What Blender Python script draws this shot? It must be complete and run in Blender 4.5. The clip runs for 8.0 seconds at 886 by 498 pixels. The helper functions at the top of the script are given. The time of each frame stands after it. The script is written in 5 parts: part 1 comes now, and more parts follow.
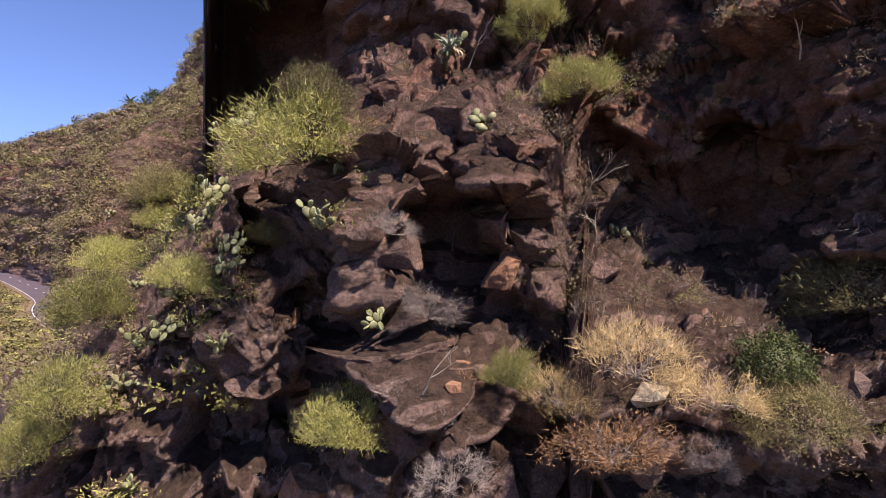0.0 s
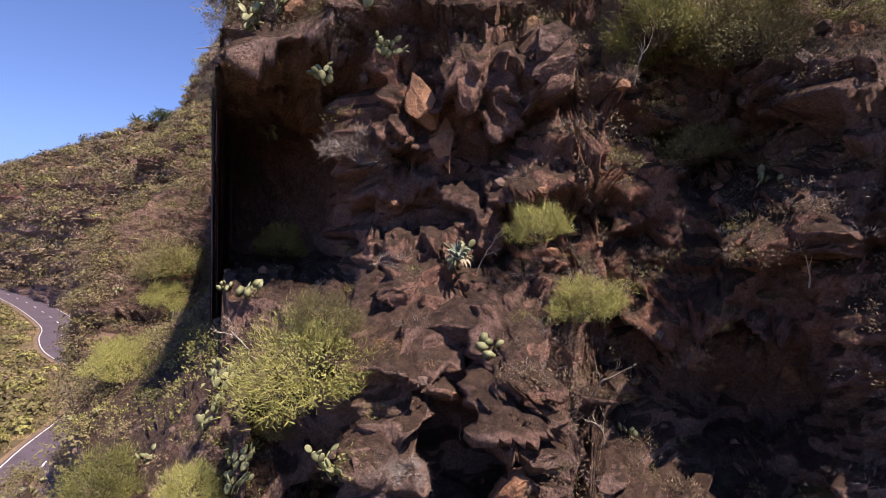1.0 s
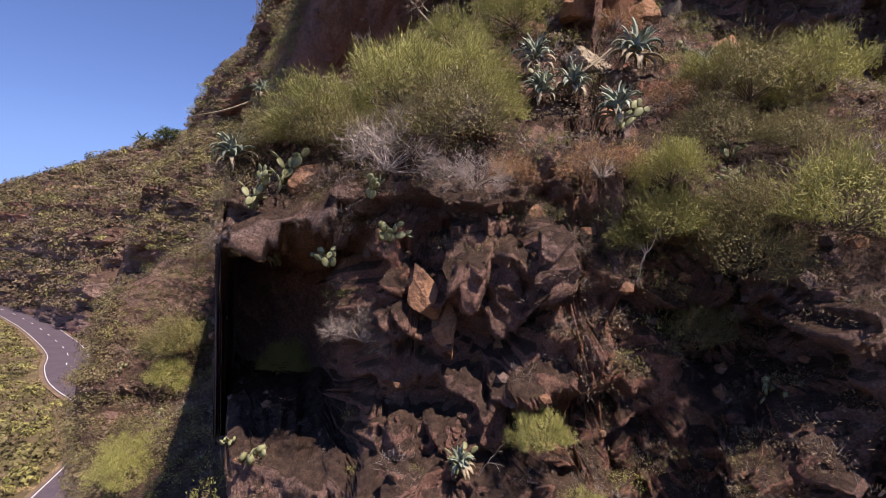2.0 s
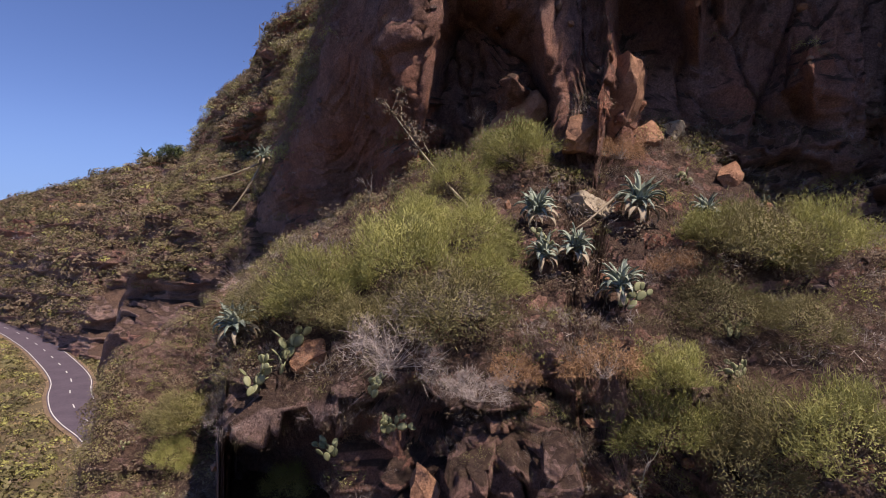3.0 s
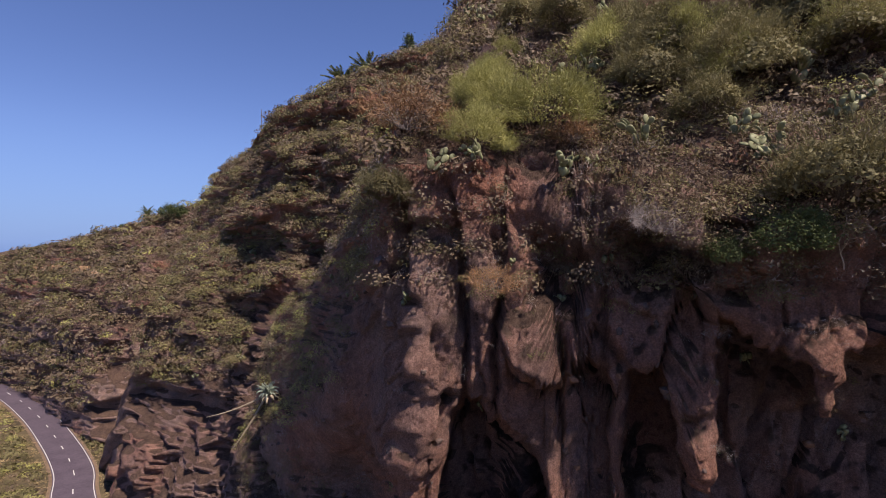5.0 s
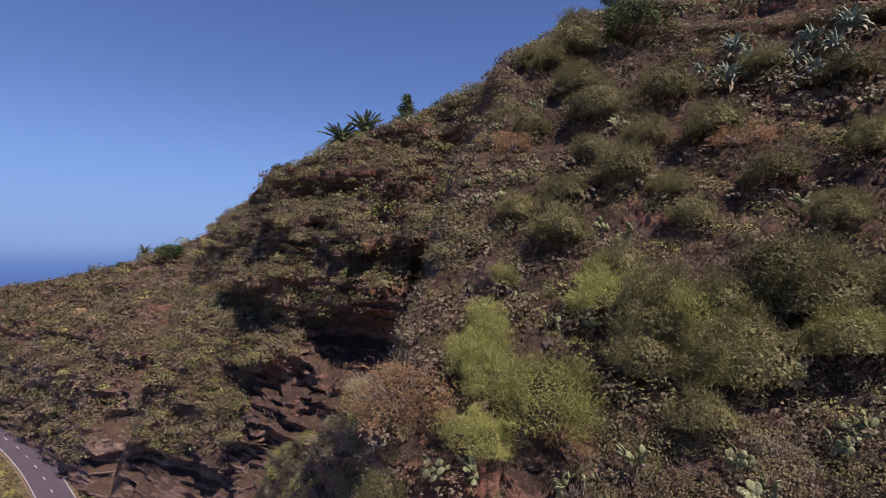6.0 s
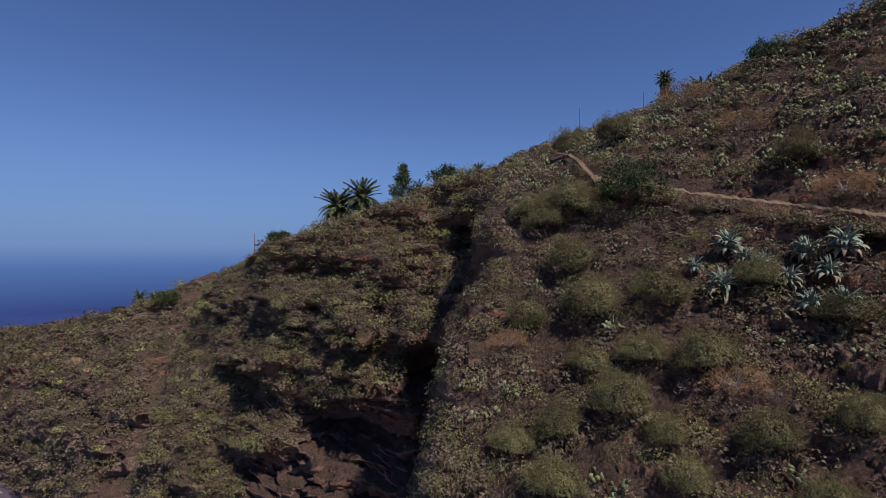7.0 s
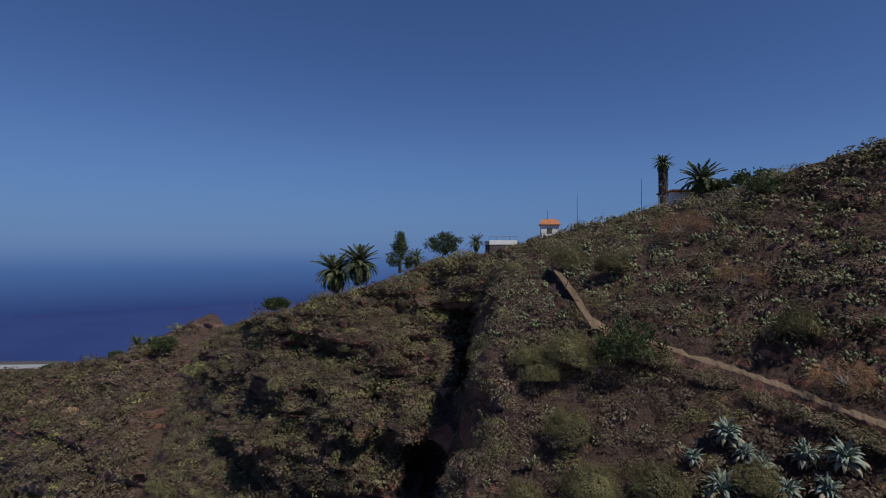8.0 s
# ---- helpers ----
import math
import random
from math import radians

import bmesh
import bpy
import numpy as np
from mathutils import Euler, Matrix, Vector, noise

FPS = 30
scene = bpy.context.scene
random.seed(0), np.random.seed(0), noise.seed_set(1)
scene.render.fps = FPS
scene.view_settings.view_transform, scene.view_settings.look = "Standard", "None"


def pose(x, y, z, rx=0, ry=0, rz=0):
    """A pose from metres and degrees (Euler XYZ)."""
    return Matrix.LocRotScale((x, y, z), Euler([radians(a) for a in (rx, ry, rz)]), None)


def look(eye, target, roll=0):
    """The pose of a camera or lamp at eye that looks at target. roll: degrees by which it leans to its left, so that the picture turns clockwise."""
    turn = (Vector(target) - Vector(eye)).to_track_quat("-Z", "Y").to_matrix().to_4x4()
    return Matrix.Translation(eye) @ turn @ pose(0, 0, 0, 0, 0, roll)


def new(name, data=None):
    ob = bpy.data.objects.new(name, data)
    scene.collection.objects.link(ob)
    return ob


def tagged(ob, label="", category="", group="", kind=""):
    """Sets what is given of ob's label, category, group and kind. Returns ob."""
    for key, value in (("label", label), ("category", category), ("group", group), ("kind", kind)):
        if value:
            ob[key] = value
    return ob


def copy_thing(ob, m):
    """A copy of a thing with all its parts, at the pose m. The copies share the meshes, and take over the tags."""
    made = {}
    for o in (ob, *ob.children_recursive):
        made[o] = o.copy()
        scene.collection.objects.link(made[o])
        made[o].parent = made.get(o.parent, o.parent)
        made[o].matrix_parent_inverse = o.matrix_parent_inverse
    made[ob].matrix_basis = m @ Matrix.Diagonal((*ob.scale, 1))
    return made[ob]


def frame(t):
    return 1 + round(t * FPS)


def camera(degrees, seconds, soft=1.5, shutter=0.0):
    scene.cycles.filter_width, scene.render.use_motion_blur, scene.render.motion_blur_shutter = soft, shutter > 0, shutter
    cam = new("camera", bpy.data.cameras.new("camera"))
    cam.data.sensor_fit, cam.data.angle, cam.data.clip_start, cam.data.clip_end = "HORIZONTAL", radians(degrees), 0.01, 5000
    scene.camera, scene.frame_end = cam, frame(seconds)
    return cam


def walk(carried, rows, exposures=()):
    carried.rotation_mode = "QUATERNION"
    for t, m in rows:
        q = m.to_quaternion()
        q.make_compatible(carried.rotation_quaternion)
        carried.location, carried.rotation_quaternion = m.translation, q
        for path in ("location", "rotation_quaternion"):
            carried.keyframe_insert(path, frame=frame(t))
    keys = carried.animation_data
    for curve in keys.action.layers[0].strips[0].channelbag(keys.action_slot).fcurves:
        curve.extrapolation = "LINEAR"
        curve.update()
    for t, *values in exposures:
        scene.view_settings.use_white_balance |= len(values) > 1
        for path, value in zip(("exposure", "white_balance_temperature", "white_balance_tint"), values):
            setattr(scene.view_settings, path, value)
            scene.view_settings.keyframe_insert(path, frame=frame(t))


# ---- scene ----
# The camera: a drone that climbs straight up in front of the hillside.
cam = camera(81.7, 8.0, soft=0.9)
METRES = 60.0
ROWS = [
    (0.0, 0.0, 0.0, 0.0, -0.0, 0.0, -0.0),
    (0.5, -0.0004, 0.0001, 0.0307, 0.21, 0.11, -0.04),
    (1.0, -0.0012, -0.0004, 0.0663, 0.45, 0.24, -0.04),
    (1.5, -0.001, -0.0007, 0.0999, 0.68, 0.38, -0.04),
    (3.0, -0.0008, -0.0007, 0.2008, 1.15, 0.5, -0.1),
    (3.5, -0.0022, -0.0008, 0.2418, 1.23, 0.45, -0.05),
    (4.0, -0.001, -0.0014, 0.2941, 1.29, 0.46, -0.07),
    (4.5, -0.0041, -0.003, 0.3687, 1.28, 0.39, -0.11),
    (5.0, -0.0038, -0.0021, 0.4495, 1.28, 0.41, -0.1),
    (6.5, -0.0015, -0.0022, 0.7118, 0.95, 0.31, -0.09),
    (7.0, -0.0003, -0.0011, 0.8117, 0.8, 0.28, -0.05),
    (7.5, 0.0001, 0.0002, 0.9013, 0.69, 0.31, -0.01),
    (8.0, 0.0021, 0.0038, 0.9997, 0.63, 0.26, 0.11),
]
EXPOSURES = [(0.0, 1.0, 7300, 20), (1.5, 0.85, 7300, 20), (3.5, 0.4, 7250, 20), (4.5, 0.4, 7250, 20), (6.5, 0.05, 6750, 14), (8.0, -0.65, 6250, 7)]
walk(cam, [(t, pose(METRES * x, METRES * y, METRES * z, 90 + pitch, roll, yaw)) for t, x, y, z, yaw, pitch, roll in ROWS], EXPOSURES)

# ---- light: midday sun from the right, clear sky ----
SUN_DIR = Vector((0.385, -0.415, 0.825)).normalized()
SUN_ELEVATION = math.asin(SUN_DIR.z)
SUN_ROTATION = math.atan2(SUN_DIR.x, SUN_DIR.y)
world = bpy.data.worlds.new("world")
scene.world = world
world.use_nodes = True
wn = world.node_tree.nodes
sky = wn.new("ShaderNodeTexSky")
sky.sky_type, sky.sun_disc = "NISHITA", False
sky.sun_elevation, sky.sun_rotation = SUN_ELEVATION, SUN_ROTATION
sky.altitude, sky.air_density, sky.dust_density, sky.ozone_density = 300.0, 1.0, 0.1, 5.0
wn["Background"].inputs["Strength"].default_value = 0.089
tint = wn.new("ShaderNodeMix")
tint.data_type, tint.blend_type = "RGBA", "MULTIPLY"
tint.inputs[0].default_value, tint.inputs[7].default_value = 1.0, (0.74, 0.83, 1.15, 1.0)
world.node_tree.links.new(sky.outputs[0], tint.inputs[6])
world.node_tree.links.new(tint.outputs[2], wn["Background"].inputs["Color"])
sun = new("sun", bpy.data.lights.new("sun", "SUN"))
sun.data.energy, sun.data.angle, sun.data.color = 5.0, radians(0.6), (1.0, 0.95, 0.87)
sun.matrix_world = look((0, 0, 0), -SUN_DIR)


# ---- materials ----
def material(name):
    m = bpy.data.materials.new(name)
    m.use_nodes = True
    t = m.node_tree
    return m, t.nodes, t.links, t.nodes["Principled BSDF"]


def noise_tex(nodes, links, vec, scale, detail=4.0, rough=0.6):
    n = nodes.new("ShaderNodeTexNoise")
    n.inputs["Scale"].default_value, n.inputs["Detail"].default_value = scale, detail
    n.inputs["Roughness"].default_value = rough
    links.new(vec, n.inputs["Vector"])
    return n.outputs["Fac"]


def ramp(nodes, links, fac, stops):
    r = nodes.new("ShaderNodeValToRGB")
    e = r.color_ramp.elements
    while len(e) < len(stops):
        e.new(0.5)
    for el, (p, c) in zip(e, stops):
        el.position, el.color = p, (*c, 1.0)
    links.new(fac, r.inputs[0])
    return r.outputs[0]


def blend(nodes, links, fac, a, b, mode="MIX"):
    n = nodes.new("ShaderNodeMix")
    n.data_type, n.blend_type = "RGBA", mode
    for src, k in ((fac, 0), (a, 6), (b, 7)):
        if isinstance(src, float):
            n.inputs[k].default_value = src
        elif isinstance(src, tuple):
            n.inputs[k].default_value = (*src, 1.0)
        else:
            links.new(src, n.inputs[k])
    return n.outputs[2]


def math_node(nodes, links, op, a, b=0.0, c=0.0):
    n = nodes.new("ShaderNodeMath")
    n.operation = op
    for src, k in ((a, 0), (b, 1), (c, 2)):
        if isinstance(src, (float, int)):
            n.inputs[k].default_value = src
        else:
            links.new(src, n.inputs[k])
    return n.outputs[0]


def bump(nodes, links, height, strength, distance, bsdf):
    b = nodes.new("ShaderNodeBump")
    b.inputs["Strength"].default_value, b.inputs["Distance"].default_value = strength, distance
    links.new(height, b.inputs["Height"])
    links.new(b.outputs[0], bsdf.inputs["Normal"])


def hill_material():
    """Dark reddish basalt on the steep parts, dry brown soil with litter on the gentler ones."""
    m, n, l, bsdf = material("hillside")
    g = n.new("ShaderNodeNewGeometry")
    pos = g.outputs["Position"]
    big = noise_tex(n, l, pos, 0.09, 3.0)
    mid = noise_tex(n, l, pos, 0.7, 5.0, 0.65)
    fine = noise_tex(n, l, pos, 5.0, 6.0, 0.7)
    rock = ramp(n, l, mid, [(0.25, (0.095, 0.066, 0.062)), (0.45, (0.205, 0.142, 0.130)), (0.6, (0.33, 0.212, 0.176)), (0.8, (0.47, 0.345, 0.295))])
    grey = ramp(n, l, fine, [(0.3, (0.080, 0.061, 0.060)), (0.7, (0.34, 0.258, 0.228))])
    rock = blend(n, l, 0.5, rock, grey)
    grain = noise_tex(n, l, pos, 17.0, 3.0, 0.65)
    rock = blend(n, l, 1.0, rock, ramp(n, l, grain, [(0.30, (0.60, 0.58, 0.58)), (0.52, (1.0, 1.0, 1.0)), (0.72, (1.45, 1.40, 1.34))]), "MULTIPLY")
    high = n.new("ShaderNodeSeparateXYZ")
    l.new(pos, high.inputs[0])
    band = math_node(n, l, "MULTIPLY_ADD", ramp(n, l, math_node(n, l, "MULTIPLY", high.outputs[2], 0.03), [(0.30, (0, 0, 0)), (0.50, (1, 1, 1))]), 0.13, math_node(n, l, "SUBTRACT", big, 0.09))
    red = ramp(n, l, band, [(0.36, (1.20, 1.13, 1.10)), (0.48, (1.14, 0.98, 0.93)), (0.64, (1.38, 0.90, 0.71))])
    rock = blend(n, l, 1.0, rock, red, "MULTIPLY")
    soil = ramp(n, l, fine, [(0.25, (0.042, 0.028, 0.025)), (0.5, (0.094, 0.061, 0.050)), (0.8, (0.21, 0.145, 0.115))])
    tone = ramp(n, l, mid, [(0.38, (0.8, 0.76, 0.74)), (0.65, (1.12, 1.05, 0.95))])
    soil = blend(n, l, 1.0, soil, tone, "MULTIPLY")
    sep = n.new("ShaderNodeSeparateXYZ")
    l.new(g.outputs["Normal"], sep.inputs[0])
    up = math_node(n, l, "MULTIPLY_ADD", fine, 0.35, sep.outputs[2])
    fac = ramp(n, l, up, [(0.50, (0, 0, 0)), (0.68, (1, 1, 1))])
    l.new(blend(n, l, fac, rock, soil), bsdf.inputs["Base Color"])
    bsdf.inputs["Roughness"].default_value = 0.92
    bsdf.inputs["Specular IOR Level"].default_value = 0.2
    h = noise_tex(n, l, pos, 2.2, 9.0, 0.76)
    bump(n, l, h, 1.0, 0.45, bsdf)
    return m


def leaf_material(name, dark, light, scale=0.35, trans=0.25, rough=0.6):
    """Foliage: tone differs from leaf to leaf and from plant to plant."""
    m, n, l, bsdf = material(name)
    g = n.new("ShaderNodeNewGeometry")
    info = n.new("ShaderNodeObjectInfo")
    patch = noise_tex(n, l, g.outputs["Position"], scale, 2.0)
    f = math_node(n, l, "MULTIPLY_ADD", g.outputs["Random Per Island"], 0.18, patch)
    f = math_node(n, l, "MULTIPLY_ADD", info.outputs["Random"], 0.25, f)
    col = ramp(n, l, f, [(0.38, dark), (0.80, light), (1.0, tuple(min(1.0, c * 1.15) for c in light))])
    l.new(col, bsdf.inputs["Base Color"])
    bsdf.inputs["Roughness"].default_value = rough
    bsdf.inputs["Specular IOR Level"].default_value = 0.25
    if trans:
        tr = n.new("ShaderNodeBsdfTranslucent")
        l.new(col, tr.inputs[0])
        mix = n.new("ShaderNodeMixShader")
        mix.inputs[0].default_value = trans
        l.new(bsdf.outputs[0], mix.inputs[1])
        l.new(tr.outputs[0], mix.inputs[2])
        l.new(mix.outputs[0], n["Material Output"].inputs[0])
    return m


def plain_material(name, a, b, scale, rough=0.85, height=0.0, dist=0.05):
    """A surface between two tones, with grain at two scales and fine relief."""
    m, n, l, bsdf = material(name)
    tc = n.new("ShaderNodeNewGeometry")
    f1 = noise_tex(n, l, tc.outputs["Position"], scale, 5.0, 0.65)
    f2 = noise_tex(n, l, tc.outputs["Position"], scale * 9.0, 4.0, 0.7)
    f = math_node(n, l, "MULTIPLY_ADD", f2, 0.5, math_node(n, l, "MULTIPLY", f1, 0.6))
    l.new(ramp(n, l, f, [(0.38, a), (0.70, b)]), bsdf.inputs["Base Color"])
    bsdf.inputs["Roughness"].default_value = rough
    bsdf.inputs["Specular IOR Level"].default_value = 0.25
    if height:
        bump(n, l, f, height, dist, bsdf)
    return m


M_HILL = hill_material()
M_BROOM = leaf_material("broom_green", (0.100, 0.100, 0.034), (0.345, 0.330, 0.115))
M_OLIVE = leaf_material("olive_green", (0.066, 0.056, 0.028), (0.205, 0.178, 0.082))
M_DRY = leaf_material("dry_brown", (0.062, 0.044, 0.032), (0.205, 0.150, 0.098), trans=0.15)
M_RUST = leaf_material("rusty_brown", (0.13, 0.070, 0.036), (0.36, 0.205, 0.11), trans=0.15)
M_GREY = leaf_material("grey_twigs", (0.12, 0.096, 0.088), (0.32, 0.265, 0.24), trans=0.0)
M_STRAW = leaf_material("straw", (0.24, 0.165, 0.075), (0.54, 0.40, 0.21), trans=0.2)
M_PAD = leaf_material("cactus_pad", (0.075, 0.082, 0.037), (0.225, 0.23, 0.125), scale=2.0, trans=0.0, rough=0.5)
M_AGAVE = leaf_material("agave_leaf", (0.030, 0.050, 0.040), (0.27, 0.31, 0.25), scale=3.0, trans=0.05, rough=0.42)
M_PALM = leaf_material("palm_frond", (0.045, 0.060, 0.026), (0.15, 0.165, 0.075), scale=0.8, trans=0.15)
M_TREE = leaf_material("tree_leaf", (0.022, 0.036, 0.016), (0.075, 0.095, 0.032), scale=0.8, trans=0.15)
M_BARK = plain_material("bark", (0.045, 0.033, 0.024), (0.16, 0.12, 0.09), 3.0, 0.9, 0.6)
M_STALK = plain_material("dry_stalk", (0.16, 0.125, 0.085), (0.40, 0.33, 0.24), 4.0, 0.8, 0.3)
M_BLEACHED = plain_material("bleached_wood", (0.22, 0.185, 0.155), (0.52, 0.46, 0.39), 6.0, 0.8, 0.3)
M_ROCK = plain_material("boulder", (0.055, 0.038, 0.035), (0.185, 0.125, 0.105), 1.3, 0.92, 0.9, 0.12)
M_ROCK_RED = plain_material("red_rock", (0.14, 0.066, 0.042), (0.36, 0.195, 0.12), 1.6, 0.92, 0.9, 0.12)
M_OCHRE = plain_material("ochre_rock", (0.22, 0.125, 0.068), (0.46, 0.29, 0.17), 0.6, 0.92, 0.9, 0.2)
M_ROAD = plain_material("asphalt", (0.062, 0.047, 0.063), (0.100, 0.078, 0.100), 0.35, 0.85, 0.3, 0.02)
M_LINE = plain_material("road_paint", (0.40, 0.39, 0.38), (0.62, 0.61, 0.59), 2.0, 0.7)
M_DIRT = plain_material("path_dirt", (0.105, 0.070, 0.047), (0.22, 0.152, 0.100), 0.9, 0.95, 0.5, 0.1)
M_VALLEY = plain_material("valley_ground", (0.046, 0.036, 0.022), (0.135, 0.102, 0.056), 0.12, 0.95, 0.7, 0.3)
M_SHEETING = plain_material("sheeting", (0.25, 0.245, 0.24), (0.38, 0.37, 0.36), 0.3, 0.7)
M_WHITE = plain_material("white_wall", (0.66, 0.64, 0.61), (0.82, 0.80, 0.77), 0.6, 0.85)
M_TILE = plain_material("clay_tiles", (0.33, 0.115, 0.05), (0.55, 0.22, 0.10), 1.5, 0.85, 0.4)
M_DARK = plain_material("dark_wall", (0.05, 0.045, 0.042), (0.12, 0.105, 0.095), 0.8, 0.8)
M_POLE = plain_material("pole", (0.08, 0.07, 0.06), (0.19, 0.17, 0.15), 1.0, 0.7)


# ---- terrain: the hillside as seen from the climb ----
# A place on it is given by a (its bearing, x / y) and its height z.
def smooth(e0, e1, v):
    t = np.clip((v - e0) / (e1 - e0), 0.0, 1.0)
    return t * t * (3.0 - 2.0 * t)


def lattice(i, j, k, seed):
    h = (i.astype(np.int64) * 374761393 + j.astype(np.int64) * 668265263 + k.astype(np.int64) * 1274126177 + seed * 974711) & 0xFFFFFFFF
    h = ((h ^ (h >> 13)) * 1274126177) & 0xFFFFFFFF
    return ((h ^ (h >> 16)) & 0xFFFFFF) / float(0xFFFFFF)


def value_noise(p, seed):
    """Smooth noise between 0 and 1 at the points p (n x 3)."""
    f = np.floor(p)
    w = p - f
    w = w * w * (3 - 2 * w)
    i, j, k = f[:, 0].astype(np.int64), f[:, 1].astype(np.int64), f[:, 2].astype(np.int64)
    out = np.zeros(len(p))
    for di in (0, 1):
        for dj in (0, 1):
            for dk in (0, 1):
                out += lattice(i + di, j + dj, k + dk, seed) * (w[:, 0] if di else 1 - w[:, 0]) * (w[:, 1] if dj else 1 - w[:, 1]) * (w[:, 2] if dk else 1 - w[:, 2])
    return out


def fbm(p, seed, octaves=4, gain=0.5):
    total, amp, norm = np.zeros(len(p)), 1.0, 0.0
    for o in range(octaves):
        total += amp * (value_noise(p * 2.03 ** o, seed + o) - 0.5)
        norm += amp
        amp *= gain
    return total / norm * 2.0


def blocks(p, seed):
    """Broken rock: a random level for each cell of an uneven lattice, tilted, and how near its joint is."""
    f = np.floor(p)
    best, second, level = np.full(len(p), 9.0), np.full(len(p), 9.0), np.zeros(len(p))
    for di in (-1, 0, 1):
        for dj in (-1, 0, 1):
            for dk in (-1, 0, 1):
                i, j, k = (f[:, 0] + di).astype(np.int64), (f[:, 1] + dj).astype(np.int64), (f[:, 2] + dk).astype(np.int64)
                c = np.stack([i + lattice(i, j, k, seed), j + lattice(i, j, k, seed + 1), k + lattice(i, j, k, seed + 2)], 1)
                e = p - c
                d = np.sqrt((e * e).sum(1))
                lv = lattice(i, j, k, seed + 3) - 0.5 + 1.1 * e[:, 0] * (lattice(i, j, k, seed + 4) - 0.5) + 1.0 * e[:, 2] * (lattice(i, j, k, seed + 5) - 0.95)
                near = d < best
                second = np.where(near, best, np.minimum(second, d))
                level = np.where(near, lv, level)
                best = np.where(near, d, best)
    return level, second - best


# Hollows and bulges: bearing, height, half width, half height, depth (minus: a bulge).
HOLLOWS = [
    (-0.20, 14.6, 0.11, 3.2, 2.8), (0.58, 28.4, 0.30, 1.6, -1.5), (0.10, 23.2, 0.13, 2.4, -0.5), (0.335, 17.4, 0.035, 1.6, -2.6), (0.28, 16.0, 0.06, 1.6, -1.6), (0.11, 17.6, 0.04, 1.1, -3.6), (-0.07, 24.0, 0.03, 4.0, -1.0), (0.692, 17.8, 0.018, 1.2, -2.2),
    (0.19, 26.8, 0.06, 0.8, 1.5), (0.38, 27.0, 0.07, 0.7, 1.6), (0.005, 23.5, 0.008, 3.5, 1.0), (0.075, 24.5, 0.006, 3.0, 0.9), (0.19, 22.0, 0.006, 3.0, 0.9),
    (0.025, 0.2, 0.05, 2.2, 1.9), (0.115, 0.9, 0.065, 1.3, -0.7), (-0.20, -1.6, 0.08, 0.9, 1.5), (-0.36, -3.6, 0.09, 0.9, 1.9), (0.15, -1.5, 0.07, 0.6, 1.5), (-0.10, 4.7, 0.12, 0.8, 1.3),
    (-0.10, 0.2, 0.05, 0.7, -0.5), (0.06, 6.2, 0.10, 0.7, 1.2), (0.03, 7.4, 0.16, 0.7, -0.5), (0.45, 0.4, 0.12, 0.9, 1.0), (0.62, 0.8, 0.14, 1.0, 1.2), (0.52, 6.3, 0.14, 1.3, 1.3), (0.30, 3.0, 0.04, 1.6, 0.8),
]
FAR_HOLLOWS = [
    (-0.22, 46.0, 0.035, 1.9, 5.0), (0.05, 50.6, 0.045, 2.3, 9.0), (0.045, 45.0, 0.022, 3.0, 9.0), (-0.40, 27.8, 0.05, 2.2, 6.0), (-0.19, 25.5, 0.11, 3.4, 9.0),
    (-0.30, 32.0, 0.05, 1.6, 4.0), (-0.664, 27.2, 0.032, 1.5, 7.0), (-0.46, 18.0, 0.07, 2.0, 4.0), (-0.03, 34.5, 0.05, 2.6, 8.0),
    (-0.60, 6.0, 0.05, 3.0, 3.0), (-0.42, 46.0, 0.05, 2.0, 3.5), (-0.72, 17.0, 0.06, 2.0, 4.0), (0.0, 56.0, 0.05, 2.0, 4.0), (-0.005, 26.0, 0.045, 4.5, 9.0), (-0.33, 38.0, 0.05, 1.6, 4.0), (-0.12, 40.5, 0.03, 2.2, 4.0),
]


def crest(a):
    """Height of the skyline at the bearing a."""
    return np.interp(a, [-0.95, -0.884, -0.776, -0.70, -0.62, -0.51, -0.47, -0.40, -0.36, -0.30, -0.25, -0.11, -0.038, 0.115, 0.225, 0.31, 0.39, 0.544, 0.663, 0.845, 1.1],
                     [26.0, 27.4, 29.8, 32.4, 34.9, 40.6, 42.9, 47.4, 50.0, 51.2, 53.0, 56.0, 58.4, 60.2, 62.4, 63.6, 64.6, 65.6, 66.8, 68.4, 72.0])


def spur_edge(z):
    """Bearing at which the near spur ends, height by height."""
    return np.interp(z, [-20.0, 9.0, 12.0, 19.0, 23.0, 27.0, 31.0, 34.0, 40.0, 47.0, 55.0, 62.0],
                     [-0.45, -0.45, -0.385, -0.385, -0.345, -0.25, -0.135, -0.05, 0.02, 0.06, 0.09, 0.11])


def flank_brow(a):
    """Height at which the shaded wall of the spur gives way to its overgrown flank."""
    return np.interp(a, [-0.42, -0.39, -0.335, -0.29, -0.26, -0.20, -0.15, -0.10], [14.5, 15.5, 17.2, 19.4, 20.6, 25.2, 28.5, 40.0])


def arch(a):
    """Lower edge of the cliff's outer skin; below it the wall stands back in deep shade."""
    return np.interp(a, [-0.10, -0.02, 0.03, 0.10, 0.155, 0.185, 0.205, 0.268, 0.330, 0.38, 0.42, 0.455, 0.475, 0.50, 0.60, 0.68, 0.70, 0.74, 1.0],
                     [12.0, 21.0, 21.8, 20.6, 19.6, 17.5, 12.0, 12.0, 23.0, 23.2, 21.5, 19.6, 19.4, 24.8, 24.2, 23.4, 22.0, 24.0, 24.0])


